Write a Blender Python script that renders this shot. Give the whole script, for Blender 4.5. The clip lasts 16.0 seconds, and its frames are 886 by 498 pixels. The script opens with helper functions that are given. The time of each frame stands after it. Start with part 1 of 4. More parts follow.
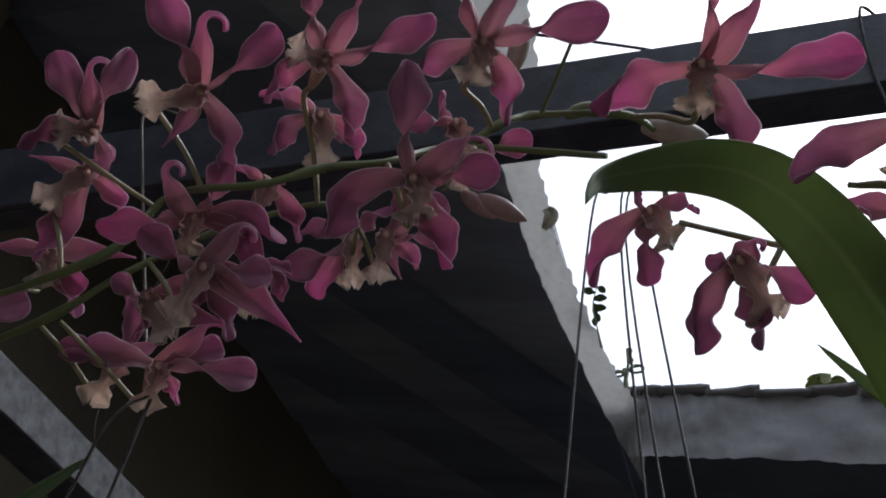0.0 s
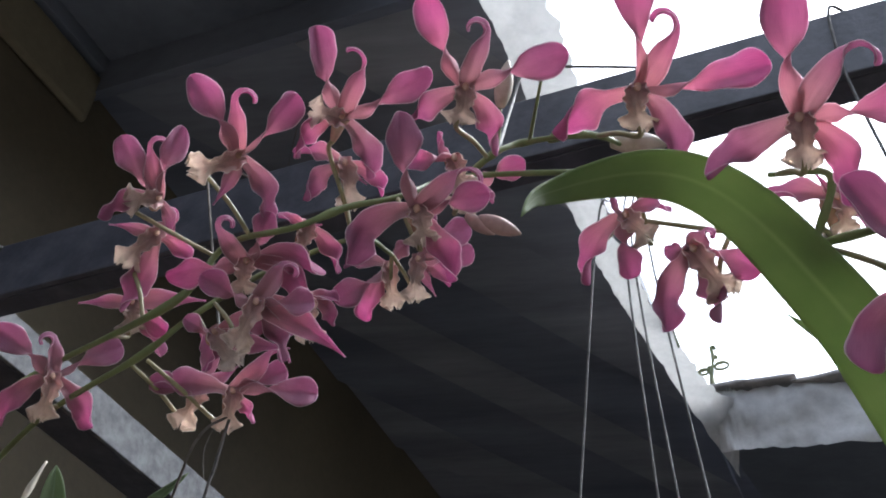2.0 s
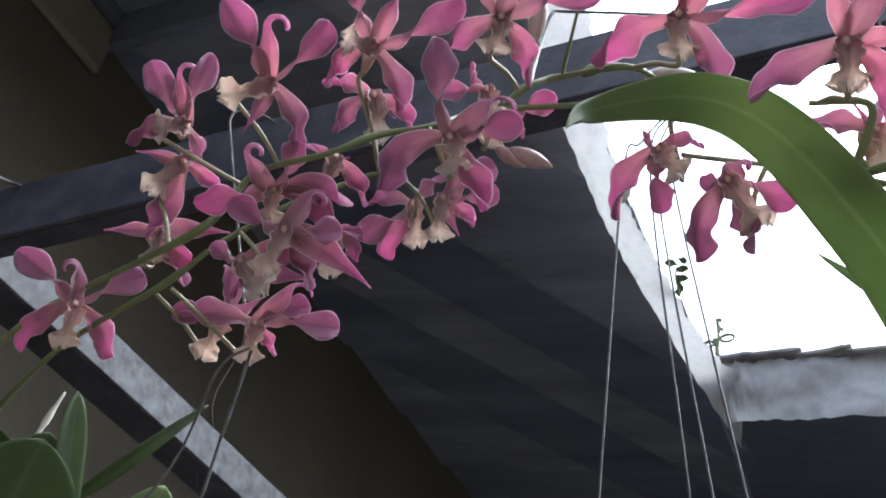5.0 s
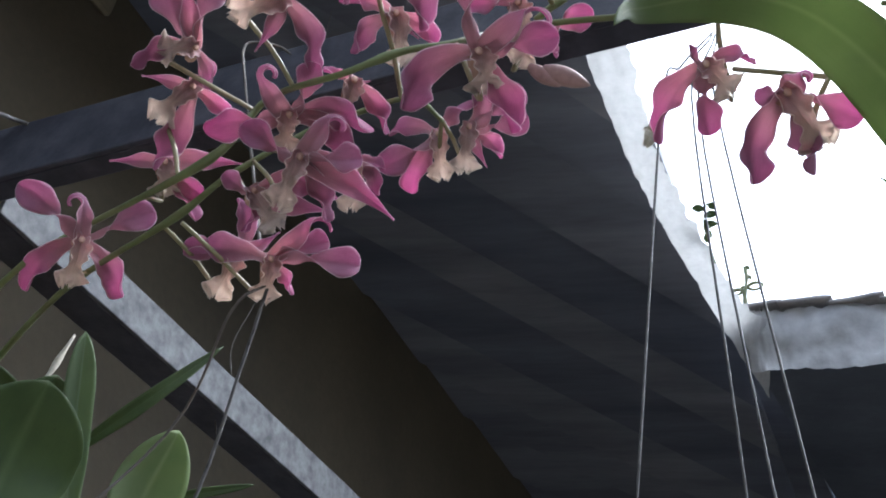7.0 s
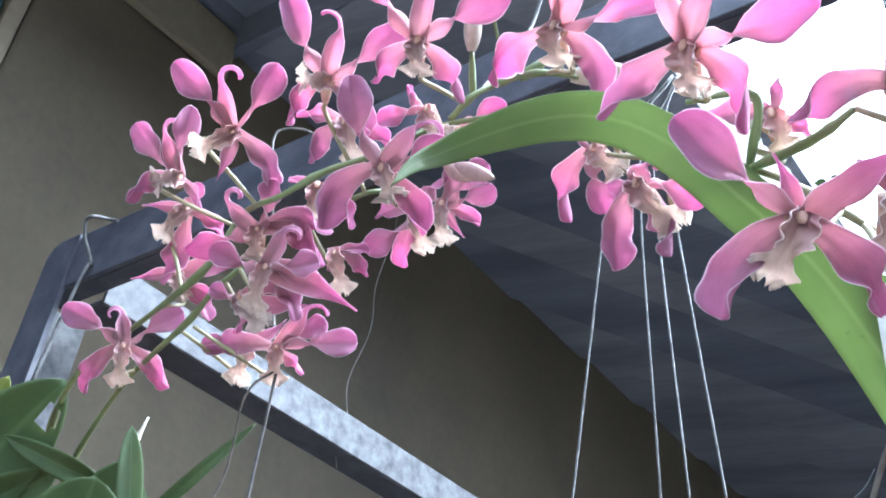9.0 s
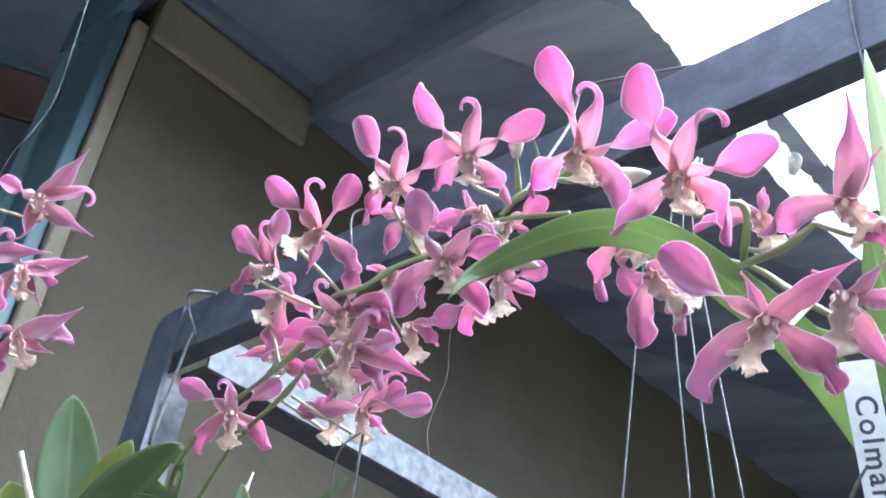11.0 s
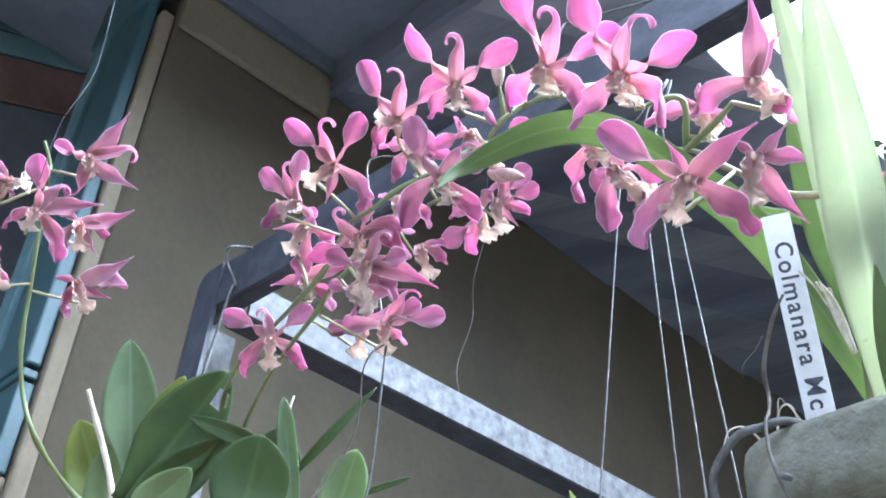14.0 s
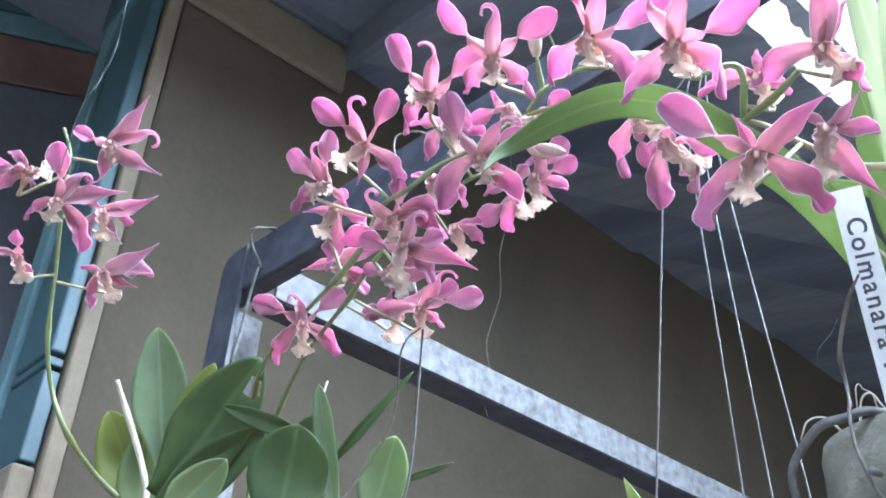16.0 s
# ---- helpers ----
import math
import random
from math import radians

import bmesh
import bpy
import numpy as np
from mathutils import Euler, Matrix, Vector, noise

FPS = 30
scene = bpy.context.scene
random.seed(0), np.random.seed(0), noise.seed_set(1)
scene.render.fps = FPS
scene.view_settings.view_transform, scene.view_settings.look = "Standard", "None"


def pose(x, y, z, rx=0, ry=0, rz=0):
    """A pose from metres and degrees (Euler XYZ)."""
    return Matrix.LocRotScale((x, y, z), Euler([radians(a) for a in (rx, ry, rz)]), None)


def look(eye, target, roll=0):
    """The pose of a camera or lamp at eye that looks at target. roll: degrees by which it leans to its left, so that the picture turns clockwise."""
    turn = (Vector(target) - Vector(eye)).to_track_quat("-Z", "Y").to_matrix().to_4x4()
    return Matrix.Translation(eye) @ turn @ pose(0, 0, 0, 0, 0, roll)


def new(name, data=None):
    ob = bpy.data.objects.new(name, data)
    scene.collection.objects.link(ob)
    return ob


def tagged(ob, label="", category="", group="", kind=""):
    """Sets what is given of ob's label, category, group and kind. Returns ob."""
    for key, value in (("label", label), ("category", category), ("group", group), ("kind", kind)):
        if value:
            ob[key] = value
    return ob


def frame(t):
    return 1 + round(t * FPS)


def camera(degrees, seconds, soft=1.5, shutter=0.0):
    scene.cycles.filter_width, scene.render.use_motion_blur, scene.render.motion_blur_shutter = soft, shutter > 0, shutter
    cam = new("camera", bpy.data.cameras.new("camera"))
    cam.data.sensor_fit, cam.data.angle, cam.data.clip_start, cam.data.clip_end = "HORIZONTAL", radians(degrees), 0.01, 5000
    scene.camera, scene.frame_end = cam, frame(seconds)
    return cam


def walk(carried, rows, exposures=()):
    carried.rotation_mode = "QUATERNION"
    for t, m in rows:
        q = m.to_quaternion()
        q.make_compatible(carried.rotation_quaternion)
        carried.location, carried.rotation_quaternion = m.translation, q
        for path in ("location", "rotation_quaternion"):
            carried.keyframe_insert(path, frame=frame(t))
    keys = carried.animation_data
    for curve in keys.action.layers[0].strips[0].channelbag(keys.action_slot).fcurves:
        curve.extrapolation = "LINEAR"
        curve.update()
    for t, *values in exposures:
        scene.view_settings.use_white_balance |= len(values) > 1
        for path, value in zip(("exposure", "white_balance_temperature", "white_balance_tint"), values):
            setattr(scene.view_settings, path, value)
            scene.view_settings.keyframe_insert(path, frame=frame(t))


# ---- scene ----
cam = camera(46.2, 16.0, soft=1.9)
PATH = [
    (0, (0.072, 0.063, 1.568), (-0.062, 1.578, 2.868), 5.7),
    (0.5, (0.118, 0.048, 1.564), (-0.25, 1.607, 2.761), 3.8),
    (1, (0.105, 0.043, 1.564), (-0.141, 1.561, 2.843), 2.7),
    (1.5, (0.112, 0.01, 1.542), (-0.166, 1.44, 2.912), 1.0),
    (2, (0.116, 0.018, 1.524), (-0.207, 1.482, 2.847), 4.5),
    (2.5, (0.108, 0.034, 1.498), (-0.175, 1.492, 2.838), 7.7),
    (3, (0.108, 0.035, 1.5), (-0.182, 1.502, 2.828), 7.9),
    (3.5, (0.103, 0.025, 1.507), (-0.202, 1.514, 2.807), 7.0),
    (3.7, (0.104, 0.025, 1.507), (-0.193, 1.519, 2.803), 6.3),
    (5.8, (0.098, 0.047, 1.512), (-0.239, 1.542, 2.797), 6.1),
    (6, (0.095, 0.057, 1.518), (-0.236, 1.562, 2.794), 6.2),
    (6.5, (0.094, 0.064, 1.519), (-0.205, 1.599, 2.765), 6.1),
    (7, (0.093, 0.061, 1.52), (-0.273, 1.603, 2.74), 6.4),
    (7.5, (0.082, 0.059, 1.519), (-0.231, 1.593, 2.763), 5.9),
    (8, (0.082, 0.069, 1.523), (-0.206, 1.617, 2.756), 5.3),
    (8.5, (0.15, 0.041, 1.537), (-0.402, 1.514, 2.772), 9.6),
    (9, (0.221, 0.03, 1.544), (-0.526, 1.488, 2.691), 7.6),
    (9.2, (0.239, 0.032, 1.559), (-0.546, 1.465, 2.713), 7.5),
    (11.3, (0.268, -0.047, 1.512), (-0.615, 1.31, 2.686), 7.5),
    (11.5, (0.268, -0.043, 1.507), (-0.619, 1.309, 2.685), 6.7),
    (12, (0.296, -0.063, 1.473), (-0.613, 1.273, 2.651), 5.5),
    (12.5, (0.316, -0.065, 1.439), (-0.646, 1.254, 2.594), 5.8),
    (13, (0.322, -0.065, 1.435), (-0.635, 1.25, 2.599), 5.3),
    (13.5, (0.318, -0.068, 1.437), (-0.658, 1.24, 2.593), 6.1),
    (14, (0.315, -0.066, 1.441), (-0.625, 1.28, 2.583), 5.6),
    (14.5, (0.318, -0.074, 1.444), (-0.616, 1.273, 2.59), 5.3),
    (15, (0.317, -0.073, 1.448), (-0.622, 1.286, 2.575), 5.5),
    (15.5, (0.312, -0.076, 1.456), (-0.676, 1.288, 2.535), 5.3),
    (16, (0.292, -0.062, 1.461), (-0.685, 1.303, 2.549), 4.3),
]
EXPOSURES = [(0.0, 0.75, 5850, 10), (0.4, 2.65, 5850, 10), (0.5, 2.8, 5900, 10), (1.0, 2.85, 5550, 9), (1.5, 2.4, 5800, 9), (2.0, 2.2, 5800, 9), (2.5, 2.25, 5800, 9), (3.5, 2.28, 5800, 9), (6.0, 2.5, 5500, 8),
             (7.5, 2.45, 5550, 8), (8.0, 2.2, 5550, 8), (8.25, 1.7, 5600, 8), (8.5, 2.95, 5600, 7), (9.0, 3.93, 5050, 5), (11.5, 3.93, 5030, 5), (16.0, 4.02, 5030, 5)]
walk(cam, [(t, look(eye, target, roll)) for t, eye, target, roll in PATH], EXPOSURES)

# ---- world and sun ----
# the house stands turned: u runs out from its wall, v along it
TURN = radians(-14.5)
ABOUT = Vector((0.316, -0.065, 1.439))
YARD = Matrix.Rotation(TURN, 4, "Z")
HOUSE = Matrix.Translation(ABOUT) @ Matrix.Scale(1.08, 4) @ Matrix.Translation(-ABOUT) @ YARD
world = bpy.data.worlds.new("overcast_sky")
scene.world = world
world.use_nodes = True
wn, wl = world.node_tree.nodes, world.node_tree.links
sky = wn.new("ShaderNodeTexSky")
sky.sky_type, sky.sun_disc = "NISHITA", False
sky.sun_elevation, sky.sun_rotation = radians(58), radians(60)
sky.dust_density, sky.air_density, sky.ozone_density = 5.0, 1.0, 1.0
fade = wn.new("ShaderNodeHueSaturation")
fade.inputs["Saturation"].default_value = 0.3
wl.new(sky.outputs[0], fade.inputs["Color"])
wl.new(fade.outputs[0], wn["Background"].inputs["Color"])
wn["Background"].inputs["Strength"].default_value = 0.15
sun = new("sun", bpy.data.lights.new("sun", "SUN"))
sun.data.energy, sun.data.angle, sun.data.color = 0.8, radians(20), (1.0, 0.96, 0.9)
sun.matrix_world = look((0, 0, 0), (-math.sin(radians(60)) * 0.53, -math.cos(radians(60)) * 0.53, -0.85))


# ---- materials ----
def material(name, color, rough=0.6, metal=0.0, spec=0.5):
    m = bpy.data.materials.new(name)
    m.use_nodes = True
    b = m.node_tree.nodes["Principled BSDF"]
    b.inputs["Base Color"].default_value = (*color, 1)
    b.inputs["Roughness"].default_value, b.inputs["Metallic"].default_value = rough, metal
    b.inputs["Specular IOR Level"].default_value = spec
    return m


def node(m, kind, **values):
    n = m.node_tree.nodes.new(kind)
    for k, v in values.items():
        n.inputs[k.replace("_", " ")].default_value = v
    return n


def link(m, a, b):
    m.node_tree.links.new(a, b)


def mix(m, fac, a, b, blend="MIX"):
    n = m.node_tree.nodes.new("ShaderNodeMix")
    n.data_type, n.blend_type = "RGBA", blend
    for sock, v in ((n.inputs[0], fac), (n.inputs[6], a), (n.inputs[7], b)):
        if isinstance(v, (int, float)):
            sock.default_value = v
        elif isinstance(v, tuple):
            sock.default_value = (*v, 1)
        else:
            link(m, v, sock)
    return n.outputs[2]


def ramp(m, value, *stops):
    n = m.node_tree.nodes.new("ShaderNodeValToRGB")
    link(m, value, n.inputs[0])
    e = n.color_ramp.elements
    while len(e) < len(stops):
        e.new(0.5)
    for el, (p, c) in zip(e, stops):
        el.position, el.color = p, (*(c if isinstance(c, tuple) else (c, c, c)), 1)
    return n.outputs[0]


def noisy(m, scale, detail=6, stretch=(1, 1, 1), rough=0.6, coords="Object"):
    tc = m.node_tree.nodes.new("ShaderNodeTexCoord")
    mp = m.node_tree.nodes.new("ShaderNodeMapping")
    mp.inputs["Scale"].default_value = stretch
    link(m, tc.outputs[coords], mp.inputs[0])
    n = node(m, "ShaderNodeTexNoise", Scale=scale, Detail=detail, Roughness=rough)
    link(m, mp.outputs[0], n.inputs["Vector"])
    return n.outputs[0]


def bsdf(m):
    return m.node_tree.nodes["Principled BSDF"]


def bump(m, value, strength=0.3, distance=0.002):
    n = node(m, "ShaderNodeBump", Strength=strength, Distance=distance)
    link(m, value, n.inputs["Height"])
    link(m, n.outputs[0], bsdf(m).inputs["Normal"])


def mottled(name, dark, light, scale, fine, rough=0.7, metal=0.0, relief=0.3, depth=0.002, stretch=(1, 1, 1), low=0.35, high=0.65):
    """A surface of two tones with broad stains and fine grain."""
    m = material(name, light, rough, metal)
    broad, grain = noisy(m, scale, 6, stretch), noisy(m, fine, 8, stretch)
    base = ramp(m, broad, (low, dark), (high, light))
    link(m, mix(m, 0.35, base, ramp(m, grain, (0.3, 0.55), (0.7, 1.0)), "MULTIPLY"), bsdf(m).inputs["Base Color"])
    bump(m, grain, relief, depth)
    return m


def let_through(m, color, share):
    """Some of the light passes through the sheet."""
    t = m.node_tree.nodes.new("ShaderNodeBsdfTranslucent")
    if isinstance(color, tuple):
        t.inputs[0].default_value = (*color, 1)
    else:
        link(m, color, t.inputs[0])
    s = m.node_tree.nodes.new("ShaderNodeMixShader")
    s.inputs[0].default_value = share
    link(m, bsdf(m).outputs[0], s.inputs[1])
    link(m, t.outputs[0], s.inputs[2])
    link(m, s.outputs[0], m.node_tree.nodes["Material Output"].inputs[0])


def petal_material(name, throat, body, tip, rim, share=0.45):
    """Colour runs from the throat to the tip; a pale backlit rim is painted on the margin and fine veins run along."""
    m = material(name, body, 0.62, spec=0.3)
    uv = m.node_tree.nodes.new("ShaderNodeUVMap")
    sep = m.node_tree.nodes.new("ShaderNodeSeparateXYZ")
    link(m, uv.outputs[0], sep.inputs[0])
    along = ramp(m, sep.outputs[1], (0.0, throat), (0.25, tuple(0.55 * a + 0.45 * b for a, b in zip(throat, body))), (0.55, body), (0.95, tip))
    off = node(m, "ShaderNodeMath")
    off.operation = "SUBTRACT"
    link(m, sep.outputs[0], off.inputs[0])
    off.inputs[1].default_value = 0.5
    size = m.node_tree.nodes.new("ShaderNodeMath")
    size.operation = "ABSOLUTE"
    link(m, off.outputs[0], size.inputs[0])
    edge = mix(m, 1.0, ramp(m, size.outputs[0], (0.470, 0.0), (0.492, 0.8)), ramp(m, sep.outputs[1], (0.97, 0.0), (1.0, 0.5)), "LIGHTEN")
    veins = noisy(m, 5.0, 5, (16, 1.2, 1), coords="UV")
    patch = noisy(m, 90.0, 5)
    col = mix(m, 0.65, along, ramp(m, veins, (0.35, (0.78, 0.73, 0.77)), (0.62, (1, 1, 1))), "MULTIPLY")
    col = mix(m, 0.6, col, ramp(m, patch, (0.3, (0.76, 0.71, 0.75)), (0.65, (1, 1, 1))), "MULTIPLY")
    col = mix(m, edge, col, rim)
    info = m.node_tree.nodes.new("ShaderNodeObjectInfo")
    hue = node(m, "ShaderNodeHueSaturation")
    for out, lo, hi in (("Value", 0.85, 1.12), ("Saturation", 0.88, 1.08)):
        r = node(m, "ShaderNodeMapRange")
        link(m, info.outputs["Random"], r.inputs["Value"])
        r.inputs["To Min"].default_value, r.inputs["To Max"].default_value = lo, hi
        link(m, r.outputs[0], hue.inputs[out])
    link(m, col, hue.inputs["Color"])
    link(m, hue.outputs[0], bsdf(m).inputs["Base Color"])
    bump(m, mix(m, 0.4, veins, patch), 0.6, 0.0010)
    let_through(m, hue.outputs[0], share)
    return m


PINK = petal_material("petal_pink", (0.66, 0.42, 0.42), (0.60, 0.278, 0.420), (0.59, 0.236, 0.405), (0.94, 0.84, 0.88), 0.6)
COLUMN = mottled("column_blush", (0.40, 0.22, 0.18), (0.54, 0.37, 0.26), 120, 400, 0.85, relief=0.1, depth=0.0003)
CREAM = petal_material("lip_cream", (0.56, 0.31, 0.32), (0.77, 0.63, 0.54), (0.86, 0.78, 0.68), (0.90, 0.85, 0.78), 0.5)


def green_material(name, dark, light, rib, rough=0.4, share=0.3, glow=(0.34, 0.42, 0.12)):
    m = material(name, light, rough, spec=0.3)
    uv = m.node_tree.nodes.new("ShaderNodeUVMap")
    sep = m.node_tree.nodes.new("ShaderNodeSeparateXYZ")
    link(m, uv.outputs[0], sep.inputs[0])
    col = ramp(m, noisy(m, 28.0, 6), (0.35, dark), (0.65, light))
    lines = noisy(m, 7.0, 4, (22, 0.8, 1), coords="UV")
    col = mix(m, 0.5, col, ramp(m, lines, (0.35, (0.75, 0.8, 0.7)), (0.65, (1, 1, 1))), "MULTIPLY")
    col = mix(m, ramp(m, sep.outputs[0], (0.44, 0.0), (0.5, 0.8), (0.56, 0.0)), col, rib)
    spots = ramp(m, noisy(m, 160.0, 3), (0.70, 0.0), (0.76, 0.6))
    col = mix(m, spots, col, tuple(0.6 * c for c in dark))
    link(m, col, bsdf(m).inputs["Base Color"])
    bump(m, lines, 0.3, 0.0006)
    let_through(m, mix(m, 0.6, col, glow), share)
    return m


LEAF = green_material("leaf_green", (0.135, 0.185, 0.082), (0.200, 0.250, 0.118), (0.26, 0.315, 0.165), 0.5, 0.45, (0.33, 0.40, 0.18))
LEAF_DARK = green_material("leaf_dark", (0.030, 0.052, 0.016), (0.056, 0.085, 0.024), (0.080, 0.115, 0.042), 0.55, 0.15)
LEAF_YELLOW = green_material("leaf_yellow", (0.12, 0.15, 0.03), (0.2, 0.22, 0.05), (0.22, 0.26, 0.08))
LEAF_GREY = green_material("leaf_grey", (0.105, 0.150, 0.078), (0.170, 0.225, 0.122), (0.24, 0.30, 0.19), 0.5, 0.25)
# leaf green washed out: the bright haze over these leaves is in the colour
LEAF_HAZED = green_material("leaf_hazed", (0.35, 0.38, 0.27), (0.47, 0.50, 0.38), (0.55, 0.59, 0.46), 0.5, 0.5, (0.56, 0.60, 0.42))
STEM = mottled("stem_green", (0.11, 0.13, 0.05), (0.17, 0.21, 0.08), 25, 160, 0.45, relief=0.15, depth=0.0005)
PEDICEL = mottled("pedicel", (0.20, 0.19, 0.085), (0.32, 0.27, 0.16), 40, 200, 0.5, relief=0.15, depth=0.0005)
STALK = mottled("dry_stalk", (0.35, 0.30, 0.2), (0.62, 0.58, 0.48), 60, 300, 0.8, relief=0.4, depth=0.001)
BULB = mottled("pseudobulb", (0.10, 0.13, 0.05), (0.2, 0.2, 0.1), 30, 200, 0.6)

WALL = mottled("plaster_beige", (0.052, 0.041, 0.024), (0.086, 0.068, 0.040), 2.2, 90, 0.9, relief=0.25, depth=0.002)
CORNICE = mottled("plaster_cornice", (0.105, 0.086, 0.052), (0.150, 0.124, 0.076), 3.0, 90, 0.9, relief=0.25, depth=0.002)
# paler copy of the wall plaster, with the light put into its colour
PLASTER_LIT = mottled("plaster_lit", (0.17, 0.138, 0.092), (0.23, 0.190, 0.130), 4.0, 90, 0.9, relief=0.25, depth=0.002)
BOARD = mottled("dark_board", (0.110, 0.118, 0.145), (0.205, 0.212, 0.242), 5.0, 60, 0.75, relief=0.4, depth=0.002, stretch=(0.3, 2.0, 1.0))
each = BOARD.node_tree.nodes.new("ShaderNodeObjectInfo")
tone = ramp(BOARD, each.outputs["Random"], (0.0, (0.55, 0.57, 0.62)), (1.0, (1.0, 0.95, 0.88)))
link(BOARD, mix(BOARD, 1.0, bsdf(BOARD).inputs["Base Color"].links[0].from_socket, tone, "MULTIPLY"), bsdf(BOARD).inputs["Base Color"])
SKIN = mottled("roof_underside", (0.07, 0.077, 0.096), (0.13, 0.14, 0.165), 3.0, 50, 0.8, relief=0.3)
BROWN = mottled("grey_brown_plywood", (0.095, 0.088, 0.084), (0.155, 0.145, 0.138), 5.0, 70, 0.8, relief=0.3, stretch=(0.5, 3, 1))
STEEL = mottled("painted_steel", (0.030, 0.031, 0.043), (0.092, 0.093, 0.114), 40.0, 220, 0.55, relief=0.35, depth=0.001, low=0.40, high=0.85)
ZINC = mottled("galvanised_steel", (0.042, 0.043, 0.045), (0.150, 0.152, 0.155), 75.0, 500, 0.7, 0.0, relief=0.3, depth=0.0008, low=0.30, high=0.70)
FLASH = mottled("zinc_flashing", (0.36, 0.352, 0.345), (0.54, 0.53, 0.515), 9.0, 120, 0.6, 0.1, relief=0.5, depth=0.002)
let_through(FLASH, (0.6, 0.6, 0.58), 0.22)
TILE = mottled("weathered_tile", (0.18, 0.17, 0.165), (0.34, 0.315, 0.30), 20.0, 150, 0.85, relief=0.5)
TEAL = mottled("teal_paint", (0.032, 0.068, 0.078), (0.052, 0.098, 0.110), 6.0, 120, 0.45, relief=0.2)
TEAL_PALE = mottled("teal_paint_pale", (0.08, 0.145, 0.16), (0.13, 0.21, 0.225), 9.0, 120, 0.6, relief=0.2)
RUST = mottled("rust_red_board", (0.14, 0.080, 0.072), (0.26, 0.155, 0.13), 4.0, 60, 0.8, relief=0.3)
# dark tone stands for the shade under the far roof and in the porch
SHADE = mottled("shade_dark_wall", (0.09, 0.10, 0.12), (0.16, 0.17, 0.20), 2.0, 60, 0.9, relief=0.3)
WIRE = mottled("galvanised_wire", (0.055, 0.053, 0.051), (0.135, 0.131, 0.124), 160.0, 700, 0.7, 0.2, relief=0.2, depth=0.0003)
WIRE_DARK = mottled("dull_wire", (0.07, 0.06, 0.05), (0.16, 0.14, 0.12), 120.0, 500, 0.7, 0.3, relief=0.3, depth=0.0003)
CEMENT = mottled("mossy_cement", (0.055, 0.056, 0.035), (0.20, 0.19, 0.145), 30.0, 170, 0.95, relief=0.8, depth=0.003, low=0.30, high=0.62)
LABEL = mottled("white_plastic", (0.66, 0.66, 0.66), (0.80, 0.80, 0.80), 60.0, 300, 0.5, relief=0.15, depth=0.0003)
let_through(LABEL, (0.8, 0.8, 0.8), 0.25)
INK = mottled("marker_ink", (0.03, 0.03, 0.045), (0.10, 0.10, 0.12), 300, 900, 0.7, relief=0.05)
CLAY = mottled("clay_pot", (0.16, 0.075, 0.045), (0.3, 0.15, 0.09), 15.0, 150, 0.9, relief=0.5)
BARK = mottled("bark_chips", (0.04, 0.03, 0.02), (0.13, 0.09, 0.06), 60.0, 200, 0.95, relief=0.8, depth=0.004)
GROUND = mottled("pale_concrete", (0.15, 0.145, 0.13), (0.25, 0.24, 0.22), 1.5, 40, 0.95, relief=0.6, depth=0.01)
WEB = mottled("cobweb", (0.08, 0.10, 0.11), (0.16, 0.18, 0.19), 60, 300, 0.9)


# ---- builders ----
def mesh_ob(name, bm, mat, smooth=True):
    me = bpy.data.meshes.new(name)
    bm.to_mesh(me)
    bm.free()
    me.materials.append(mat)
    if smooth:
        for p in me.polygons:
            p.use_smooth = True
    return new(name, me)


def under(ob, parent):
    """Hang ob below parent and leave it where it is."""
    ob.parent = parent
    ob.matrix_parent_inverse = parent.matrix_world.inverted()
    return ob


def part(name, bm, mat, parent, label="", smooth=True):
    ob = mesh_ob(name, bm, mat, smooth)
    bpy.context.view_layer.update()
    under(ob, parent)
    return tagged(ob, label=label)


def root(name, place, label, category, group="", kind=""):
    e = new(name)
    e.empty_display_size = 0.02
    e.location = place
    bpy.context.view_layer.update()
    return tagged(e, label, category, group, kind)


def structure(name, bm, mat, label, category, smooth=False):
    return tagged(mesh_ob(name, bm, mat, smooth), label, category, kind="structure")


def block(lo, hi, bevel=0.002, m=HOUSE, bm=None):
    """A box between two corners in the house's own axes, edges eased."""
    bm = bm or bmesh.new()
    lo, hi = Vector(lo), Vector(hi)
    made = bmesh.ops.create_cube(bm, size=1)["verts"]
    for v in made:
        v.co = Vector(((lo[i] + hi[i]) / 2 + v.co[i] * (hi[i] - lo[i]) for i in range(3)))
    if bevel:
        edges = list({e for v in made for e in v.link_edges})
        made = list({v for f in bmesh.ops.bevel(bm, geom=edges, offset=bevel, segments=2, affect="EDGES", profile=0.5)["faces"] for v in f.verts} | {v for v in made if v.is_valid})
    bmesh.ops.transform(bm, matrix=m, verts=[v for v in made if v.is_valid])
    return bm


def smooth_line(points, steps=6):
    """A Catmull-Rom line through points."""
    p = [Vector(q) for q in points]
    p = [2 * p[0] - p[1], *p, 2 * p[-1] - p[-2]]
    out = []
    for i in range(1, len(p) - 2):
        a, b, c, d = p[i - 1:i + 3]
        for k in range(steps):
            t = k / steps
            out.append(0.5 * (2 * b + (c - a) * t + (2 * a - 5 * b + 4 * c - d) * t * t + (3 * b - a - 3 * c + d) * t ** 3))
    return out + [p[-2]]


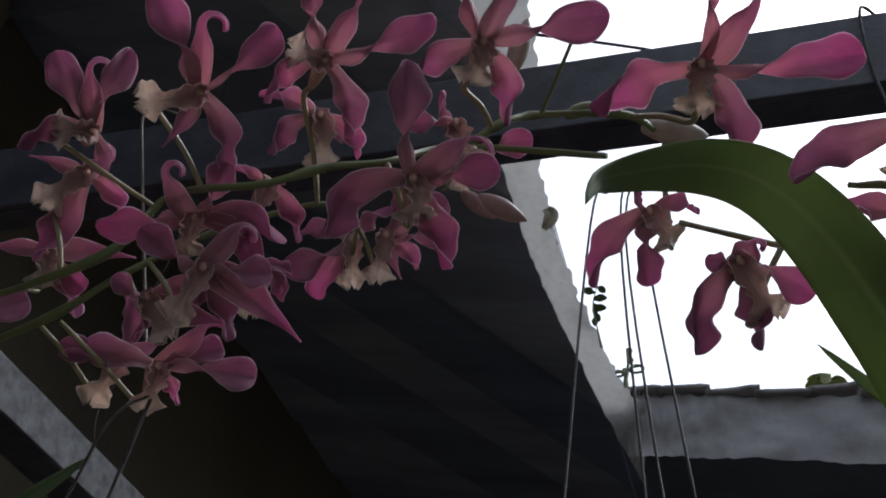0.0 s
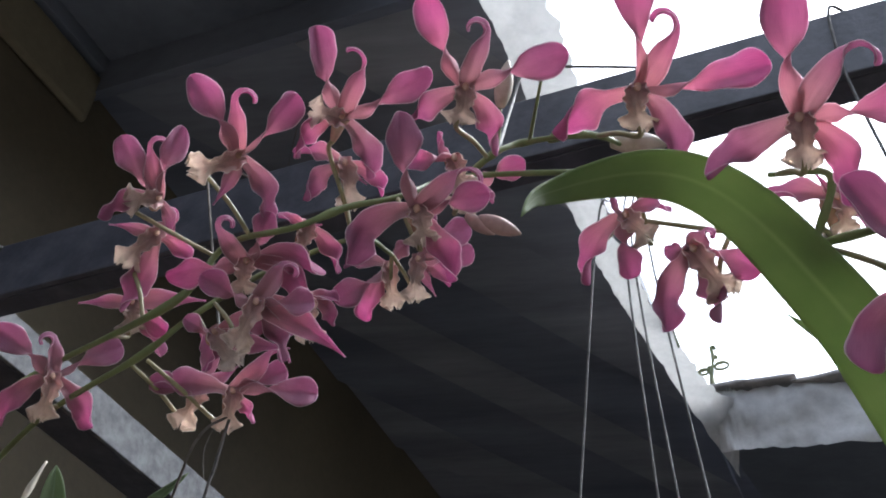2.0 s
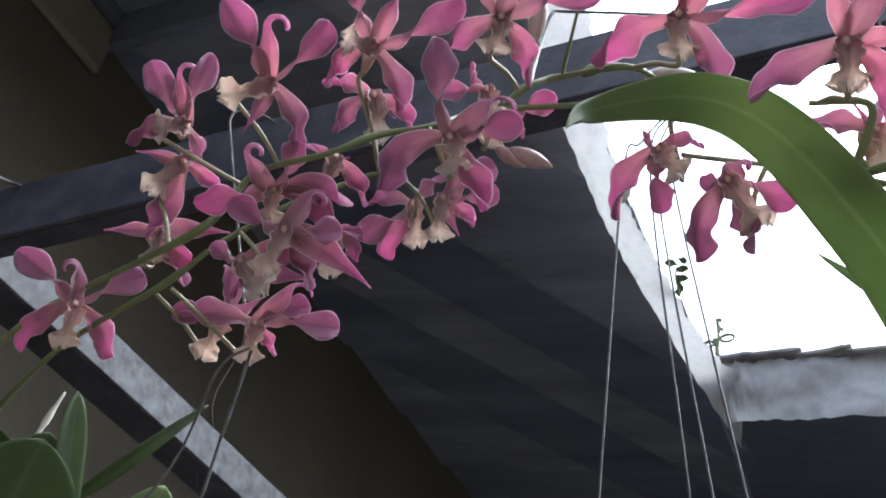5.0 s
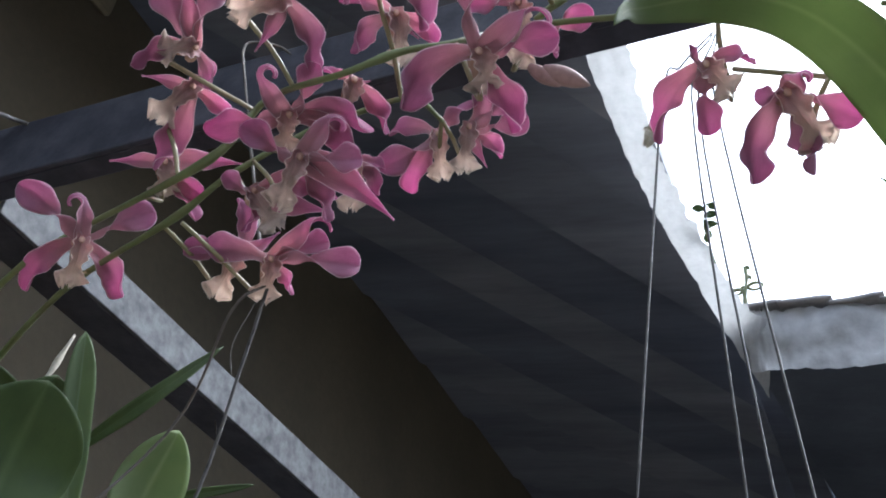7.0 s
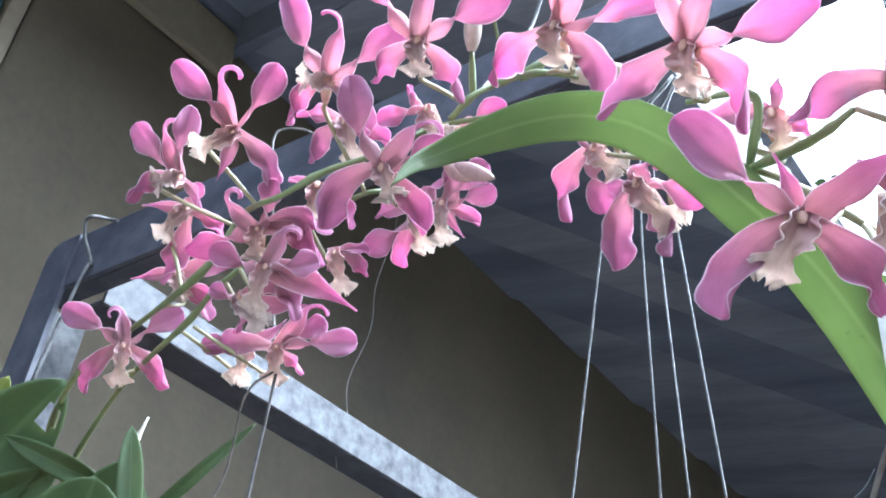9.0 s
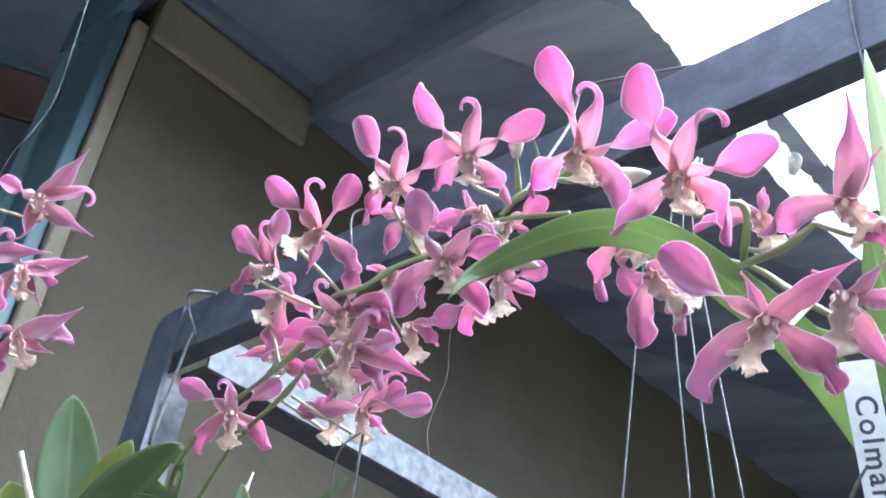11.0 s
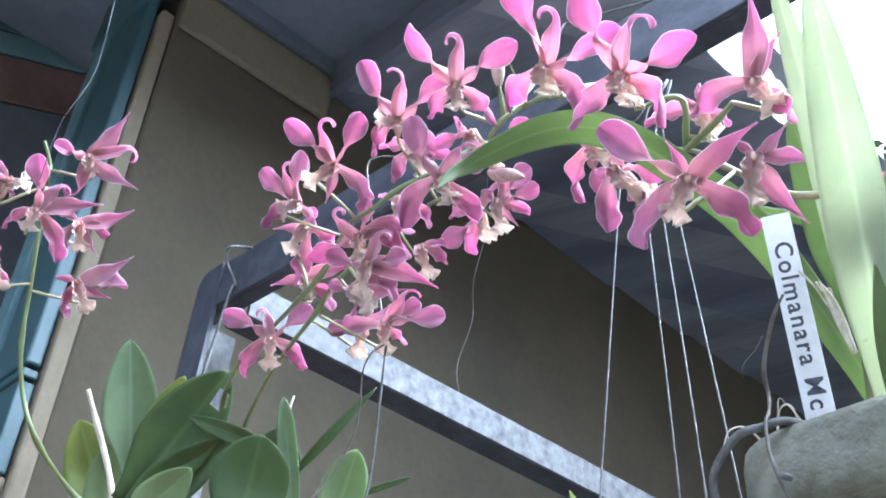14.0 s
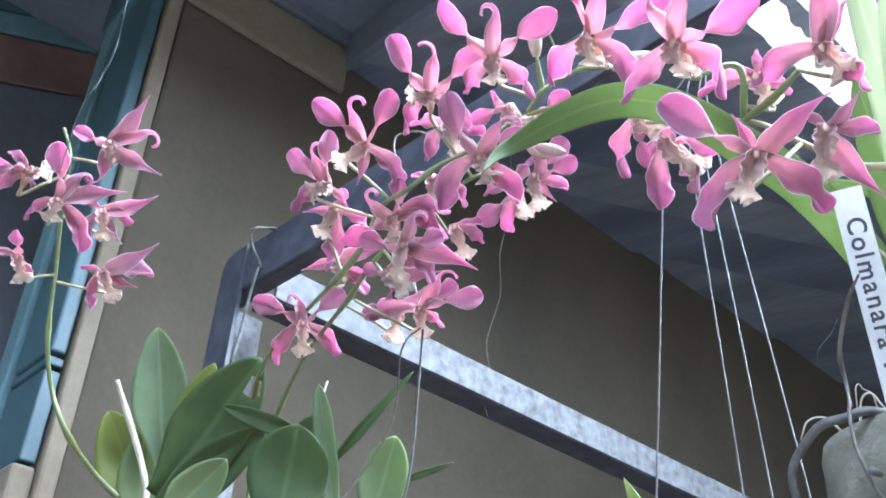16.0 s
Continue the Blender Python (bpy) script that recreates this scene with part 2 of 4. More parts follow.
def tube(points, r0, r1=None, sides=8, bm=None, lumps=0.0, knots=()):
    """A round bar along points, tapering from r0 to r1."""
    bm = bm or bmesh.new()
    r1 = r0 if r1 is None else r1
    n, rings, ref = len(points), [], None
    for i, p in enumerate(points):
        d = (points[min(i + 1, n - 1)] - points[max(i - 1, 0)]).normalized()
        if ref is None:
            ref = d.orthogonal().normalized()
        ref = (ref - d * ref.dot(d)).normalized()
        side = d.cross(ref)
        f = i / (n - 1)
        r = r0 + (r1 - r0) * f
        r *= 1 + lumps * noise.noise(p * 90) + sum(0.45 * math.exp(-((f - k) * n * 0.6) ** 2) for k in knots)
        rings.append([bm.verts.new(p + r * (math.cos(a) * ref + math.sin(a) * side)) for a in [2 * math.pi * k / sides for k in range(sides)]])
    for a, b in zip(rings, rings[1:]):
        for k in range(sides):
            bm.faces.new((a[k], a[(k + 1) % sides], b[(k + 1) % sides], b[k]))
    bm.faces.new(rings[0][::-1])
    bm.faces.new(rings[-1])
    return bm


def sheet(sections, thick, bm=None):
    """A thin closed blade from rows of points, with uv across and along."""
    bm = bm or bmesh.new()
    uv = bm.loops.layers.uv.verify()
    n, m = len(sections), len(sections[0])
    grid = []
    for i in range(n):
        row = []
        for j in range(m):
            a = sections[min(i + 1, n - 1)][j] - sections[max(i - 1, 0)][j]
            b = sections[i][min(j + 1, m - 1)] - sections[i][max(j - 1, 0)]
            k = a.cross(b)
            k = k.normalized() if k.length > 1e-12 else Vector((0, 0, 1))
            rim = 0.25 if j in (0, m - 1) or i == n - 1 else 1.0
            row.append((bm.verts.new(sections[i][j] + k * thick * rim / 2), bm.verts.new(sections[i][j] - k * thick * rim / 2)))
        grid.append(row)

    def face(quad, ids):
        f = bm.faces.new(quad)
        for loop, (i, j) in zip(f.loops, ids):
            loop[uv].uv = (j / (m - 1), i / (n - 1))
    for i in range(n - 1):
        for j in range(m - 1):
            ids = [(i, j), (i, j + 1), (i + 1, j + 1), (i + 1, j)]
            face([grid[a][b][0] for a, b in ids], ids)
            face([grid[a][b][1] for a, b in ids[::-1]], ids[::-1])
        for j in (0, m - 1):
            ids = [(i, j), (i + 1, j), (i + 1, j), (i, j)]
            face([grid[i][j][0], grid[i + 1][j][0], grid[i + 1][j][1], grid[i][j][1]], ids)
    for i in (0, n - 1):
        for j in range(m - 1):
            ids = [(i, j), (i, j + 1), (i, j + 1), (i, j)]
            face([grid[i][j][0], grid[i][j + 1][0], grid[i][j + 1][1], grid[i][j][1]], ids)
    bmesh.ops.recalc_face_normals(bm, faces=bm.faces)
    return bm


def ease(a, b, x):
    t = min(max((x - a) / (b - a), 0), 1)
    return t * t * (3 - 2 * t)


# ---- flowers ----
rnd = random.Random(7)


def petal(angle, size):
    return ("petal", angle, size / 1000)


def dorsal(angle, size):
    return ("dorsal", angle, size / 1000)


def sepal(angle, size):
    return ("sepal", angle, size / 1000)


def lance(angle, size):
    return ("lance", angle, size / 1000)


def lip(angle, size):
    return ("lip", angle, size / 1000)


SHAPE = {  # sideways bend in degrees, rise
    "petal": (16, 0.14), "dorsal": (12, 0.10), "sepal": (62, -0.10), "lance": (20, 0.04)}


def tepal(kind, angle, size):
    """One petal or sepal in the flower's own plane: y towards its top, z towards the one who looks at it."""
    fine, rows, m = 60, 22, 9
    turn = rnd.choice((-1, 1))
    bend, lift = SHAPE[kind]
    arc = bend * rnd.uniform(0.5, 1.25) * rnd.choice((-1, 1))
    lift *= rnd.uniform(0.5, 1.5)
    if kind == "sepal" and abs(angle) > 50:
        arc = abs(arc) * (-1 if angle < 0 else 1)
    body = {"dorsal": 0.60, "sepal": 0.84}.get(kind, 1.0)
    curl = {"dorsal": turn * rnd.uniform(150, 270), "sepal": rnd.choice((-1, 1)) * rnd.uniform(40, 150)}.get(kind, 0)
    ph, blunt, roll = rnd.uniform(0, 6), rnd.uniform(1.7, 3.2), radians(rnd.uniform(-38, 38))
    twist = rnd.uniform(95, 175)
    line, heading, p = [], 0.0, Vector((0, 0))
    for i in range(fine + 1):
        s = i / fine
        line.append((s, p.copy(), heading))
        if s < body:
            heading = radians(arc) * (s / body - 0.5)
            p = p + Vector((math.sin(heading), math.cos(heading))) * size / (fine * body)
        else:
            k = (s - body) / (1 - body) if body < 1 else 0
            if kind == "dorsal":
                heading += radians(curl) / (fine * (1 - body))
            p = p + Vector((math.sin(heading), math.cos(heading))) * size * (0.031 - 0.014 * k)
    reach = line[round(fine * body)][1]
    off, scale = math.atan2(reach.x, reach.y), size / max(reach.length, 1e-6)
    sections, a0 = [], radians(angle)
    ca, sa = math.cos(a0 - off), math.sin(a0 - off)
    for i in range(rows + 1):
        s, q, h = line[round(fine * (1 - (1 - i / rows) ** 1.5))]
        if kind == "petal":
            w = (0.0020 + 0.0022 * math.exp(-((s - 0.24) / 0.13) ** 2) + min(0.16 * size, 0.0056) * ease(0.36, 0.72, s)) * math.sqrt(max(1 - max((s - 0.70) / 0.30, 0) ** blunt, 0.0))
            tw = turn * radians(twist) * (1 - ease(0.26, 0.58, s)) + roll * ease(0.3, 0.9, s)
        elif kind == "dorsal":
            w = (0.0034 + 0.0014 * math.sin(math.pi * min(s * 1.8, 1))) * (1 - 0.42 * ease(0.40, 0.8, s)) * math.sqrt(max(1 - max((s - 0.93) / 0.07, 0) ** 2, 0.02))
            tw = turn * radians(15 + 60 * ease(0.42, 0.68, s))
        elif kind == "sepal":
            w = min(size, 0.030) * (0.110 + 0.115 * ease(0.1, 0.6, s)) * math.sqrt(max(1 - max((s - 0.72) / 0.28, 0) ** blunt, 0.0))
            tw = turn * radians(15 + 65 * ease(0.45, 1, s)) + roll * 0.6
        else:
            w = size * (0.085 + 0.065 * math.sin(math.pi * min(s * 1.5, 1))) * (1 - 0.92 * ease(0.45, 1.0, s) ** 1.3)
            tw = turn * radians(45 * (1 - s) - 15)
        w = max(w, 0.0004)
        hd = h - off + a0
        x, y = (q.x * ca + q.y * sa) * scale, (-q.x * sa + q.y * ca) * scale
        z = size * lift * math.sin(math.pi * s * 0.75) + (size * 0.06 * s if kind == "dorsal" else 0)
        if kind == "sepal":
            z -= size * 0.30 * ease(0.55, 1.0, s) * (1 if curl > 0 else -0.8)
        side = Vector((math.cos(hd) * math.cos(tw), -math.sin(hd) * math.cos(tw), math.sin(tw)))
        nrm = Vector((-math.cos(hd) * math.sin(tw), math.sin(hd) * math.sin(tw), math.cos(tw)))
        row = []
        for j in range(m):
            e = 2 * j / (m - 1) - 1
            cup = (0.40 if kind in ("petal", "lance") else 0.55) * w * e * e - 0.16 * w * math.exp(-(e / 0.16) ** 2)
            wave = (0.50 if kind == "sepal" else 0.28) * w * abs(e) ** 2.0 * (math.sin(8 * s + ph + 2.0 * e) + 0.5 * math.sin(19 * s + 2 * ph - e))
            row.append(Vector((x, y, z)) + side * (e * w * (1 + 0.05 * math.sin(12 * s + ph * 2 + e))) + nrm * (cup + wave))
        sections.append(row)
    return sheet(sections, 0.0006)


def lip_mesh(angle, size):
    """The frilled lip: a cup of two upright side lobes round the column, a waist and a broad ragged tongue that droops."""
    a0, rows, m = radians(angle), 36, 17
    d = Vector((math.sin(a0), math.cos(a0), 0))
    side = Vector((d.y, -d.x, 0))
    long = max(min(size * 1.05, 0.023), 0.0150)
    ph, sections, droop = rnd.uniform(0, 6), [], rnd.uniform(0.6, 1.2)
    broad, skew = rnd.uniform(0.85, 1.2), rnd.uniform(-0.0015, 0.0015)
    for i in range(rows + 1):
        s = i / rows
        flat = ease(0.46, 0.68, s)
        mid = d * (long * (1.16 * s - 0.16)) + side * skew * math.sin(3 * s) + Vector((0, 0, 0.0045 * math.sin(math.pi * min(s * 1.1, 1)) - 0.0045 * droop * ease(0.7, 1, s)))
        w = 0.0044 + 0.0026 * math.exp(-((s - 0.28) / 0.20) ** 2) - 0.0014 * math.exp(-((s - 0.60) / 0.08) ** 2) + 0.0042 * broad * math.exp(-((s - 0.84) / 0.15) ** 2)
        w *= 0.88 - 0.40 * ease(0.88, 1, s)
        row = []
        for j in range(m):
            e = 2 * j / (m - 1) - 1
            rise = 1.15 * w * e * e * (1 - 0.9 * flat) + 0.0010 * math.exp(-((abs(e) - 0.22) / 0.1) ** 2) * (1 - 0.6 * flat)
            frill = 0.34 * w * abs(e) ** 2 * (math.sin(21 * s + ph + 3 * e) + 0.7 * math.sin(47 * s + 2 * ph + 2 * e))
            notch = -0.0022 * math.exp(-(e / 0.16) ** 2) + 0.0011 * math.sin(15 * e + ph) + 0.0007 * math.sin(37 * e + 2 * ph)
            row.append(mid + side * (e * w * (1 - 0.25 * e * e * (1 - flat)) * (1 + 0.13 * math.sin(31 * s + ph + 2 * (e > 0)))) + Vector((0, 0, rise + frill)) + d * notch * ease(0.74, 1, s))
        sections.append(row)
    return sheet(sections, 0.0006)


def turn_to(place, az, el):
    """The pose of a flower that looks along the heading az and the height el."""
    n = Vector((math.cos(radians(az)) * math.cos(radians(el)), math.sin(radians(az)) * math.cos(radians(el)), math.sin(radians(el))))
    up = (Vector((0, 0, 1)) - n * n.z).normalized()
    right = up.cross(n)
    m = Matrix((right, up, n)).transposed().to_4x4()
    m.translation = place
    return m


def flower(spray, place, az, el, tongue, *tepals):
    """One orchid flower: column and stalk, with lip, petals and sepals below it, on the nearest stem of its spray."""
    plant, stems, mat = spray
    m = turn_to(place, az, el)
    bm = bmesh.new()
    bmesh.ops.create_uvsphere(bm, u_segments=10, v_segments=8, radius=1, matrix=pose(0, 0.0012, 0.0020, 25) @ Matrix.Diagonal((0.0017, 0.0014, 0.0036, 1)))
    bmesh.ops.create_uvsphere(bm, u_segments=10, v_segments=8, radius=1, matrix=pose(0, -0.002, -0.003) @ Matrix.Diagonal((0.0032, 0.0044, 0.0038, 1)))
    a0 = radians(tongue[1] if abs(tongue[1]) > 95 else 180)
    chin = Vector((math.sin(a0), math.cos(a0), 0))
    tube([chin * q + Vector((0, 0, -0.0005 - 0.45 * q)) for q in (0.0, 0.002, 0.004, 0.0065, 0.009, 0.0115)], 0.0046, 0.0014, 10, bm, lumps=0.25)
    back = m @ (chin * 0.0112 + Vector((0, 0, -0.0055)))
    foot = min((q for line in stems for q in line), key=lambda q: (q - back).length)
    inv = m.inverted()
    gap = foot - back
    if gap.length > 0.05:
        foot = back + gap * (0.05 / gap.length)
    path = smooth_line([inv @ back, inv @ (back + (m.to_3x3() @ (chin * 0.006 + Vector((0, 0, -0.006))))), inv @ (back + gap * 0.5 + Vector((0, 0, -0.003))), inv @ foot], 5)
    stalk = tube(path, 0.0013, 0.0011, 7)
    body = mesh_ob("flower", bm, COLUMN)
    body.matrix_world = m
    bpy.context.view_layer.update()
    under(body, plant)

    def piece(name, bm2, material2, label=""):
        ob = mesh_ob(name, bm2, material2)
        ob.parent = body
        tagged(ob, label=label)
    piece("flower_stalk", stalk, PEDICEL)
    piece("lip", lip_mesh(*tongue[1:]), CREAM, "frilled cream lip")
    for kind, angle, size in tepals:
        piece("petal" if kind in ("petal", "lance") else "sepal", tepal(kind, angle, size), mat)
    return body


def stem(plant, points, r0, r1, name="flower_stem", mat=STEM, knots=(0.2, 0.45, 0.7)):
    line = smooth_line(points, 8)
    part(name, tube(line, r0, r1, 8, lumps=0.12, knots=knots), mat, plant)
    return line


def leaf_mesh(points, width, face, fold=0.32, point=0.58, foot=0.35, rows=26, wave=0.05, hole=None, lean=0, taper=(2.1, 0.72)):
    """A strap leaf along points (base first), its upper side towards face, folded along the midrib."""
    line = smooth_line(points, 8)
    total = sum((b - a).length for a, b in zip(line, line[1:]))
    cut, run, sections, i = [], 0.0, [], 0
    for k in range(rows + 1):
        want = total * k / rows
        while i < len(line) - 2 and run + (line[i + 1] - line[i]).length < want:
            run += (line[i + 1] - line[i]).length
            i += 1
        seg = line[i + 1] - line[i]
        cut.append(line[i] + seg * min((want - run) / max(seg.length, 1e-9), 1))
    ph = rnd.uniform(0, 6)
    for k, p in enumerate(cut):
        s = k / rows
        d = (cut[min(k + 1, rows)] - cut[max(k - 1, 0)]).normalized()
        to = Vector(face) - p
        nrm = (to - d * to.dot(d)).normalized()
        nrm = nrm * math.cos(radians(lean)) + d.cross(nrm) * math.sin(radians(lean))
        side = d.cross(nrm)
        w = 0.5 * width * (foot + (1 - foot) * ease(0, 0.45, s)) * max(1 - max((s - (1 - point)) / point, 0) ** taper[0], 0.003) ** taper[1]
        row = []
        for j in range(13):
            e = 2 * j / 12 - 1
            row.append(p + side * e * w + nrm * (fold * w * abs(e) ** 1.3 + wave * w * math.sin(8 * s + ph + 2 * e) * abs(e)))
        sections.append(row)
    bm = sheet(sections, 0.0011)
    if hole:
        uv = bm.loops.layers.uv.verify()
        bare = []
        for f in bm.faces:
            a, b = (sum(loop[uv].uv[i] for loop in f.loops) / len(f.loops) for i in (0, 1))
            if ((a - hole[0]) / hole[2]) ** 2 + ((b - hole[1]) / hole[3]) ** 2 < 1 + 0.7 * noise.noise(Vector((a * 9, b * 16, 3))):
                bare.append(f)
        bmesh.ops.delete(bm, geom=bare, context="FACES")
    return bm


EYE_SIDE = (0.2, -0.02, 1.5)


def leaf(plant, base, tip, width, mat=LEAF_DARK, bow=0.1, label="", face=EYE_SIDE, **kw):
    a, b = Vector(base), Vector(tip)
    out = (Vector(face) - (a + b) / 2).normalized()
    mid = (a + b) / 2 - out * bow * (b - a).length
    return part("leaf", leaf_mesh([a, mid, b], width, face, **kw), mat, plant, label)


# ---- structure ----
def leaning(lo, hi, slope, bevel=0.003):
    """A block whose sides lean out towards its foot."""
    bm = block(lo, hi, bevel, Matrix())
    for v in bm.verts:
        v.co.x += slope * (2.468 - v.co.z)
    bmesh.ops.transform(bm, matrix=HOUSE, verts=bm.verts)
    return bm


def plane_block(name, lo, hi, mat, label, category, bevel=0.002):
    return structure(name, block(lo, hi, bevel), mat, label, category)


SOFFIT = 2.495


def fall(u, v=0):
    """How far the soffit has come down, u metres out."""
    return -0.075 * (u + 0.68)


plane_block("ground", (-30, -30, -0.1), (30, 30, 0.0), GROUND, "grey weathered concrete paving of the yard", "ground", 0)
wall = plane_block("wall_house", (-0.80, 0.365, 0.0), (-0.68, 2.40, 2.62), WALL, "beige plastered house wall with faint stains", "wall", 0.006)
# end and sill look lit through their paler plaster colour
structure("wall_end", leaning((-0.80, 0.345, 0.0), (-0.6835, 0.3645, 2.468), 0.032, 0.004), PLASTER_LIT, "plaster edge of the beige wall, lit by its paler colour", "wall")
structure("wall_sill", leaning((-1.25, 0.320, 0.0), (-0.692, 0.3445, 1.798), 0.032, 0.004), PLASTER_LIT, "stained plaster below the teal post, lit by its paler colour", "wall")
plane_block("wall_far", (-0.80, 2.402, 0.0), (3.2, 2.55, 2.9), SHADE, "wall under the far roof, shade put in its dark colour", "wall", 0)
plane_block("wall_porch", (-1.9, -3.0, 0.0), (-1.78, 0.34, 2.9), SHADE, "closing wall of the porch, shade put in its dark colour", "wall", 0)
# two unseen walls, added to keep low sky light off wall and ground
plane_block("wall_yard", (2.3, -3.2, 0.0), (2.45, 1.3, 3.3), WALL, "unseen plain wall added to block the low sky", "wall", 0)
plane_block("wall_back", (-1.9, -3.3, 0.0), (2.45, -3.2, 2.9), WALL, "unseen plain wall added to cut light from the rear", "wall", 0)


def clip(poly, axis, limit, keep):
    """The part of a flat outline on one side of a line."""
    out = []
    for p, q in zip(poly, poly[1:] + poly[:1]):
        inp, inq = keep * (p[axis] - limit) >= 0, keep * (q[axis] - limit) >= 0
        if inp:
            out.append(p)
        if inp != inq:
            f = (limit - p[axis]) / (q[axis] - p[axis])
            out.append(tuple(p[i] + f * (q[i] - p[i]) for i in range(2)))
    return out


def slab(outline, low, thick, tip=None):
    """A flat board over an outline of (u, v); tip gives how far each corner hangs."""
    bm = bmesh.new()
    bot = [bm.verts.new(HOUSE @ Vector((u, v, low + (tip(u, v) if tip else 0)))) for u, v in outline]
    top = [bm.verts.new(HOUSE @ Vector((u, v, low + thick + (tip(u, v) if tip else 0)))) for u, v in outline]
    bm.faces.new(bot[::-1])
    bm.faces.new(top)
    n = len(outline)
    for i in range(n):
        bm.faces.new((bot[i], bot[(i + 1) % n], top[(i + 1) % n], top[i]))
    bmesh.ops.recalc_face_normals(bm, faces=bm.faces)
    return bm


roof = structure("roof_near", slab([(-1.9, -0.8), (-0.20, -0.8), (-0.20, 1.40), (-0.13, 1.52), (-0.09, 2.4), (-1.9, 2.4)], SOFFIT + 0.062, 0.03, fall), SKIN, "dark underside of the house roof", "roof")
bpy.context.view_layer.update()
D, N = (0.51, 0.86), (0.86, -0.51)
for k in range(-14, 8):
    wide = 0.118
    c = k * wide + 0.012 * math.sin(k * 2.3)
    e = (k + 1) * wide + 0.012 * math.sin((k + 1) * 2.3) - 0.001
    o = (-0.472, 0.915)
    quad = [(o[0] + N[0] * q + D[0] * r, o[1] + N[1] * q + D[1] * r) for q, r in ((c, -4), (e, -4), (e, 4), (c, 4))]
    for axis, limit, keep in ((0, -0.679, 1), (0, -0.126 + 0.002 * math.sin(k * 5.1), -1), (1, 0.626, 1), (1, 2.4, -1)):
        quad = clip(quad, axis, limit, keep) if quad else quad
    if len(quad) < 3:
        continue
    tip = lambda u, v, c=c: fall(u) + 0.11 * ((u - o[0]) * N[0] + (v - o[1]) * N[1] - c)
    part("board", slab(quad, SOFFIT, 0.018, tip), BOARD, roof, smooth=False)
for k in range(4):
    s0, s1 = 0.33 * k, 0.33 * (k + 1) - 0.004
    quad = [(-0.375 + 0.30 * a - 0.83 * b, 0.575 - 0.83 * a - 0.55 * b) for a, b in ((s0, 0), (s1, 0), (s1, 0.42), (s0, 0.42))]
    part("ceiling_panel", slab(quad, SOFFIT + 0.035, 0.012, fall), BROWN, roof, "grey-brown plywood panel", False)
part("beam", slab([(-0.679, 0.612), (-0.125, 0.612), (-0.125, 0.625), (-0.679, 0.625)], SOFFIT + 0.002, 0.07, fall), BOARD, roof, "", False)
part("beam", slab([(-0.142, 1.48), (-0.078, 1.48), (-0.055, 2.4), (-0.142, 2.4)], SOFFIT + 0.019, 0.018, fall), BOARD, roof, "", False)


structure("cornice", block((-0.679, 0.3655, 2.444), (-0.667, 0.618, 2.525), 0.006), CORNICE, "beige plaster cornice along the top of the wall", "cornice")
part("beam", slab([(-0.82, 0.335), (-0.664, 0.335), (-0.664, 0.611), (-0.82, 0.611)], 2.527, 0.05, lambda u, v: 0.03 * (v - 0.376)), SKIN, roof, "dark board over the wall", False)
part("beam", slab([(-0.84, 0.318), (-0.662, 0.318), (-0.662, 0.3345), (-0.84, 0.3345)], 2.470, 0.09), TEAL, roof, "dark board over the wall end", False)


def crumpled(inner, outer, nu, nv, depth, seed, mat, name, label):
    """A creased metal sheet between two edges, each a few (u, v, z)."""
    bm = bmesh.new()
    a, b = smooth_line(inner, 12), smooth_line(outer, 12)
    pick = lambda line, f: line[min(int(f * (len(line) - 1)), len(line) - 2)].lerp(line[min(int(f * (len(line) - 1)), len(line) - 2) + 1], f * (len(line) - 1) - min(int(f * (len(line) - 1)), len(line) - 2))
    grid = []
    for j in range(nv + 1):
        p, q = pick(a, j / nv), pick(b, j / nv)
        along = pick(a, min(j + 1, nv) / nv) - pick(a, max(j - 1, 0) / nv)
        n, row = (q - p).cross(along).normalized(), []
        for i in range(nu + 1):
            s = p.lerp(q, i / nu)
            k = s * 16 + Vector((seed, 0, 0))
            h = noise.noise(k) * 0.7 + 0.5 * abs(noise.noise(k * 2.1)) + 0.3 * abs(noise.noise(k * 4.6)) + 0.2 * noise.noise(k * 9)
            rag = (0.010 * noise.noise(Vector((j * 0.35 + seed, i * 0.1, 0))) + 0.002 * noise.noise(Vector((j * 1.3, seed, i)))) * (0.2 * (i == 0) + (i == nu))
            row.append(bm.verts.new(YARD @ (s + n * h * depth + (q - p).normalized() * rag)))
        grid.append(row)
    for j in range(nv):
        for i in range(nu):
            bm.faces.new((grid[j][i], grid[j + 1][i], grid[j + 1][i + 1], grid[j][i + 1]))
    return structure(name, bm, mat, label, "flashing", True)


crumpled([(-0.168, -0.6, 2.43), (-0.166, 0.3, 2.42), (-0.160, 0.60, 2.415), (-0.159, 0.72, 2.412), (-0.172, 0.86, 2.412), (-0.171, 1.06, 2.41), (-0.160, 1.20, 2.41), (-0.136, 1.43, 2.40), (-0.098, 1.535, 2.352)],
         [(-0.070, -0.6, 2.43), (-0.076, 0.3, 2.42), (-0.092, 0.60, 2.41), (-0.100, 0.74, 2.41), (-0.124, 0.86, 2.41), (-0.134, 1.03, 2.408), (-0.118, 1.21, 2.41), (-0.098, 1.36, 2.41), (-0.078, 1.45, 2.44)],
         10, 170, 0.012, 3.0, FLASH, "flashing_near", "creased pale zinc flashing along the eave")
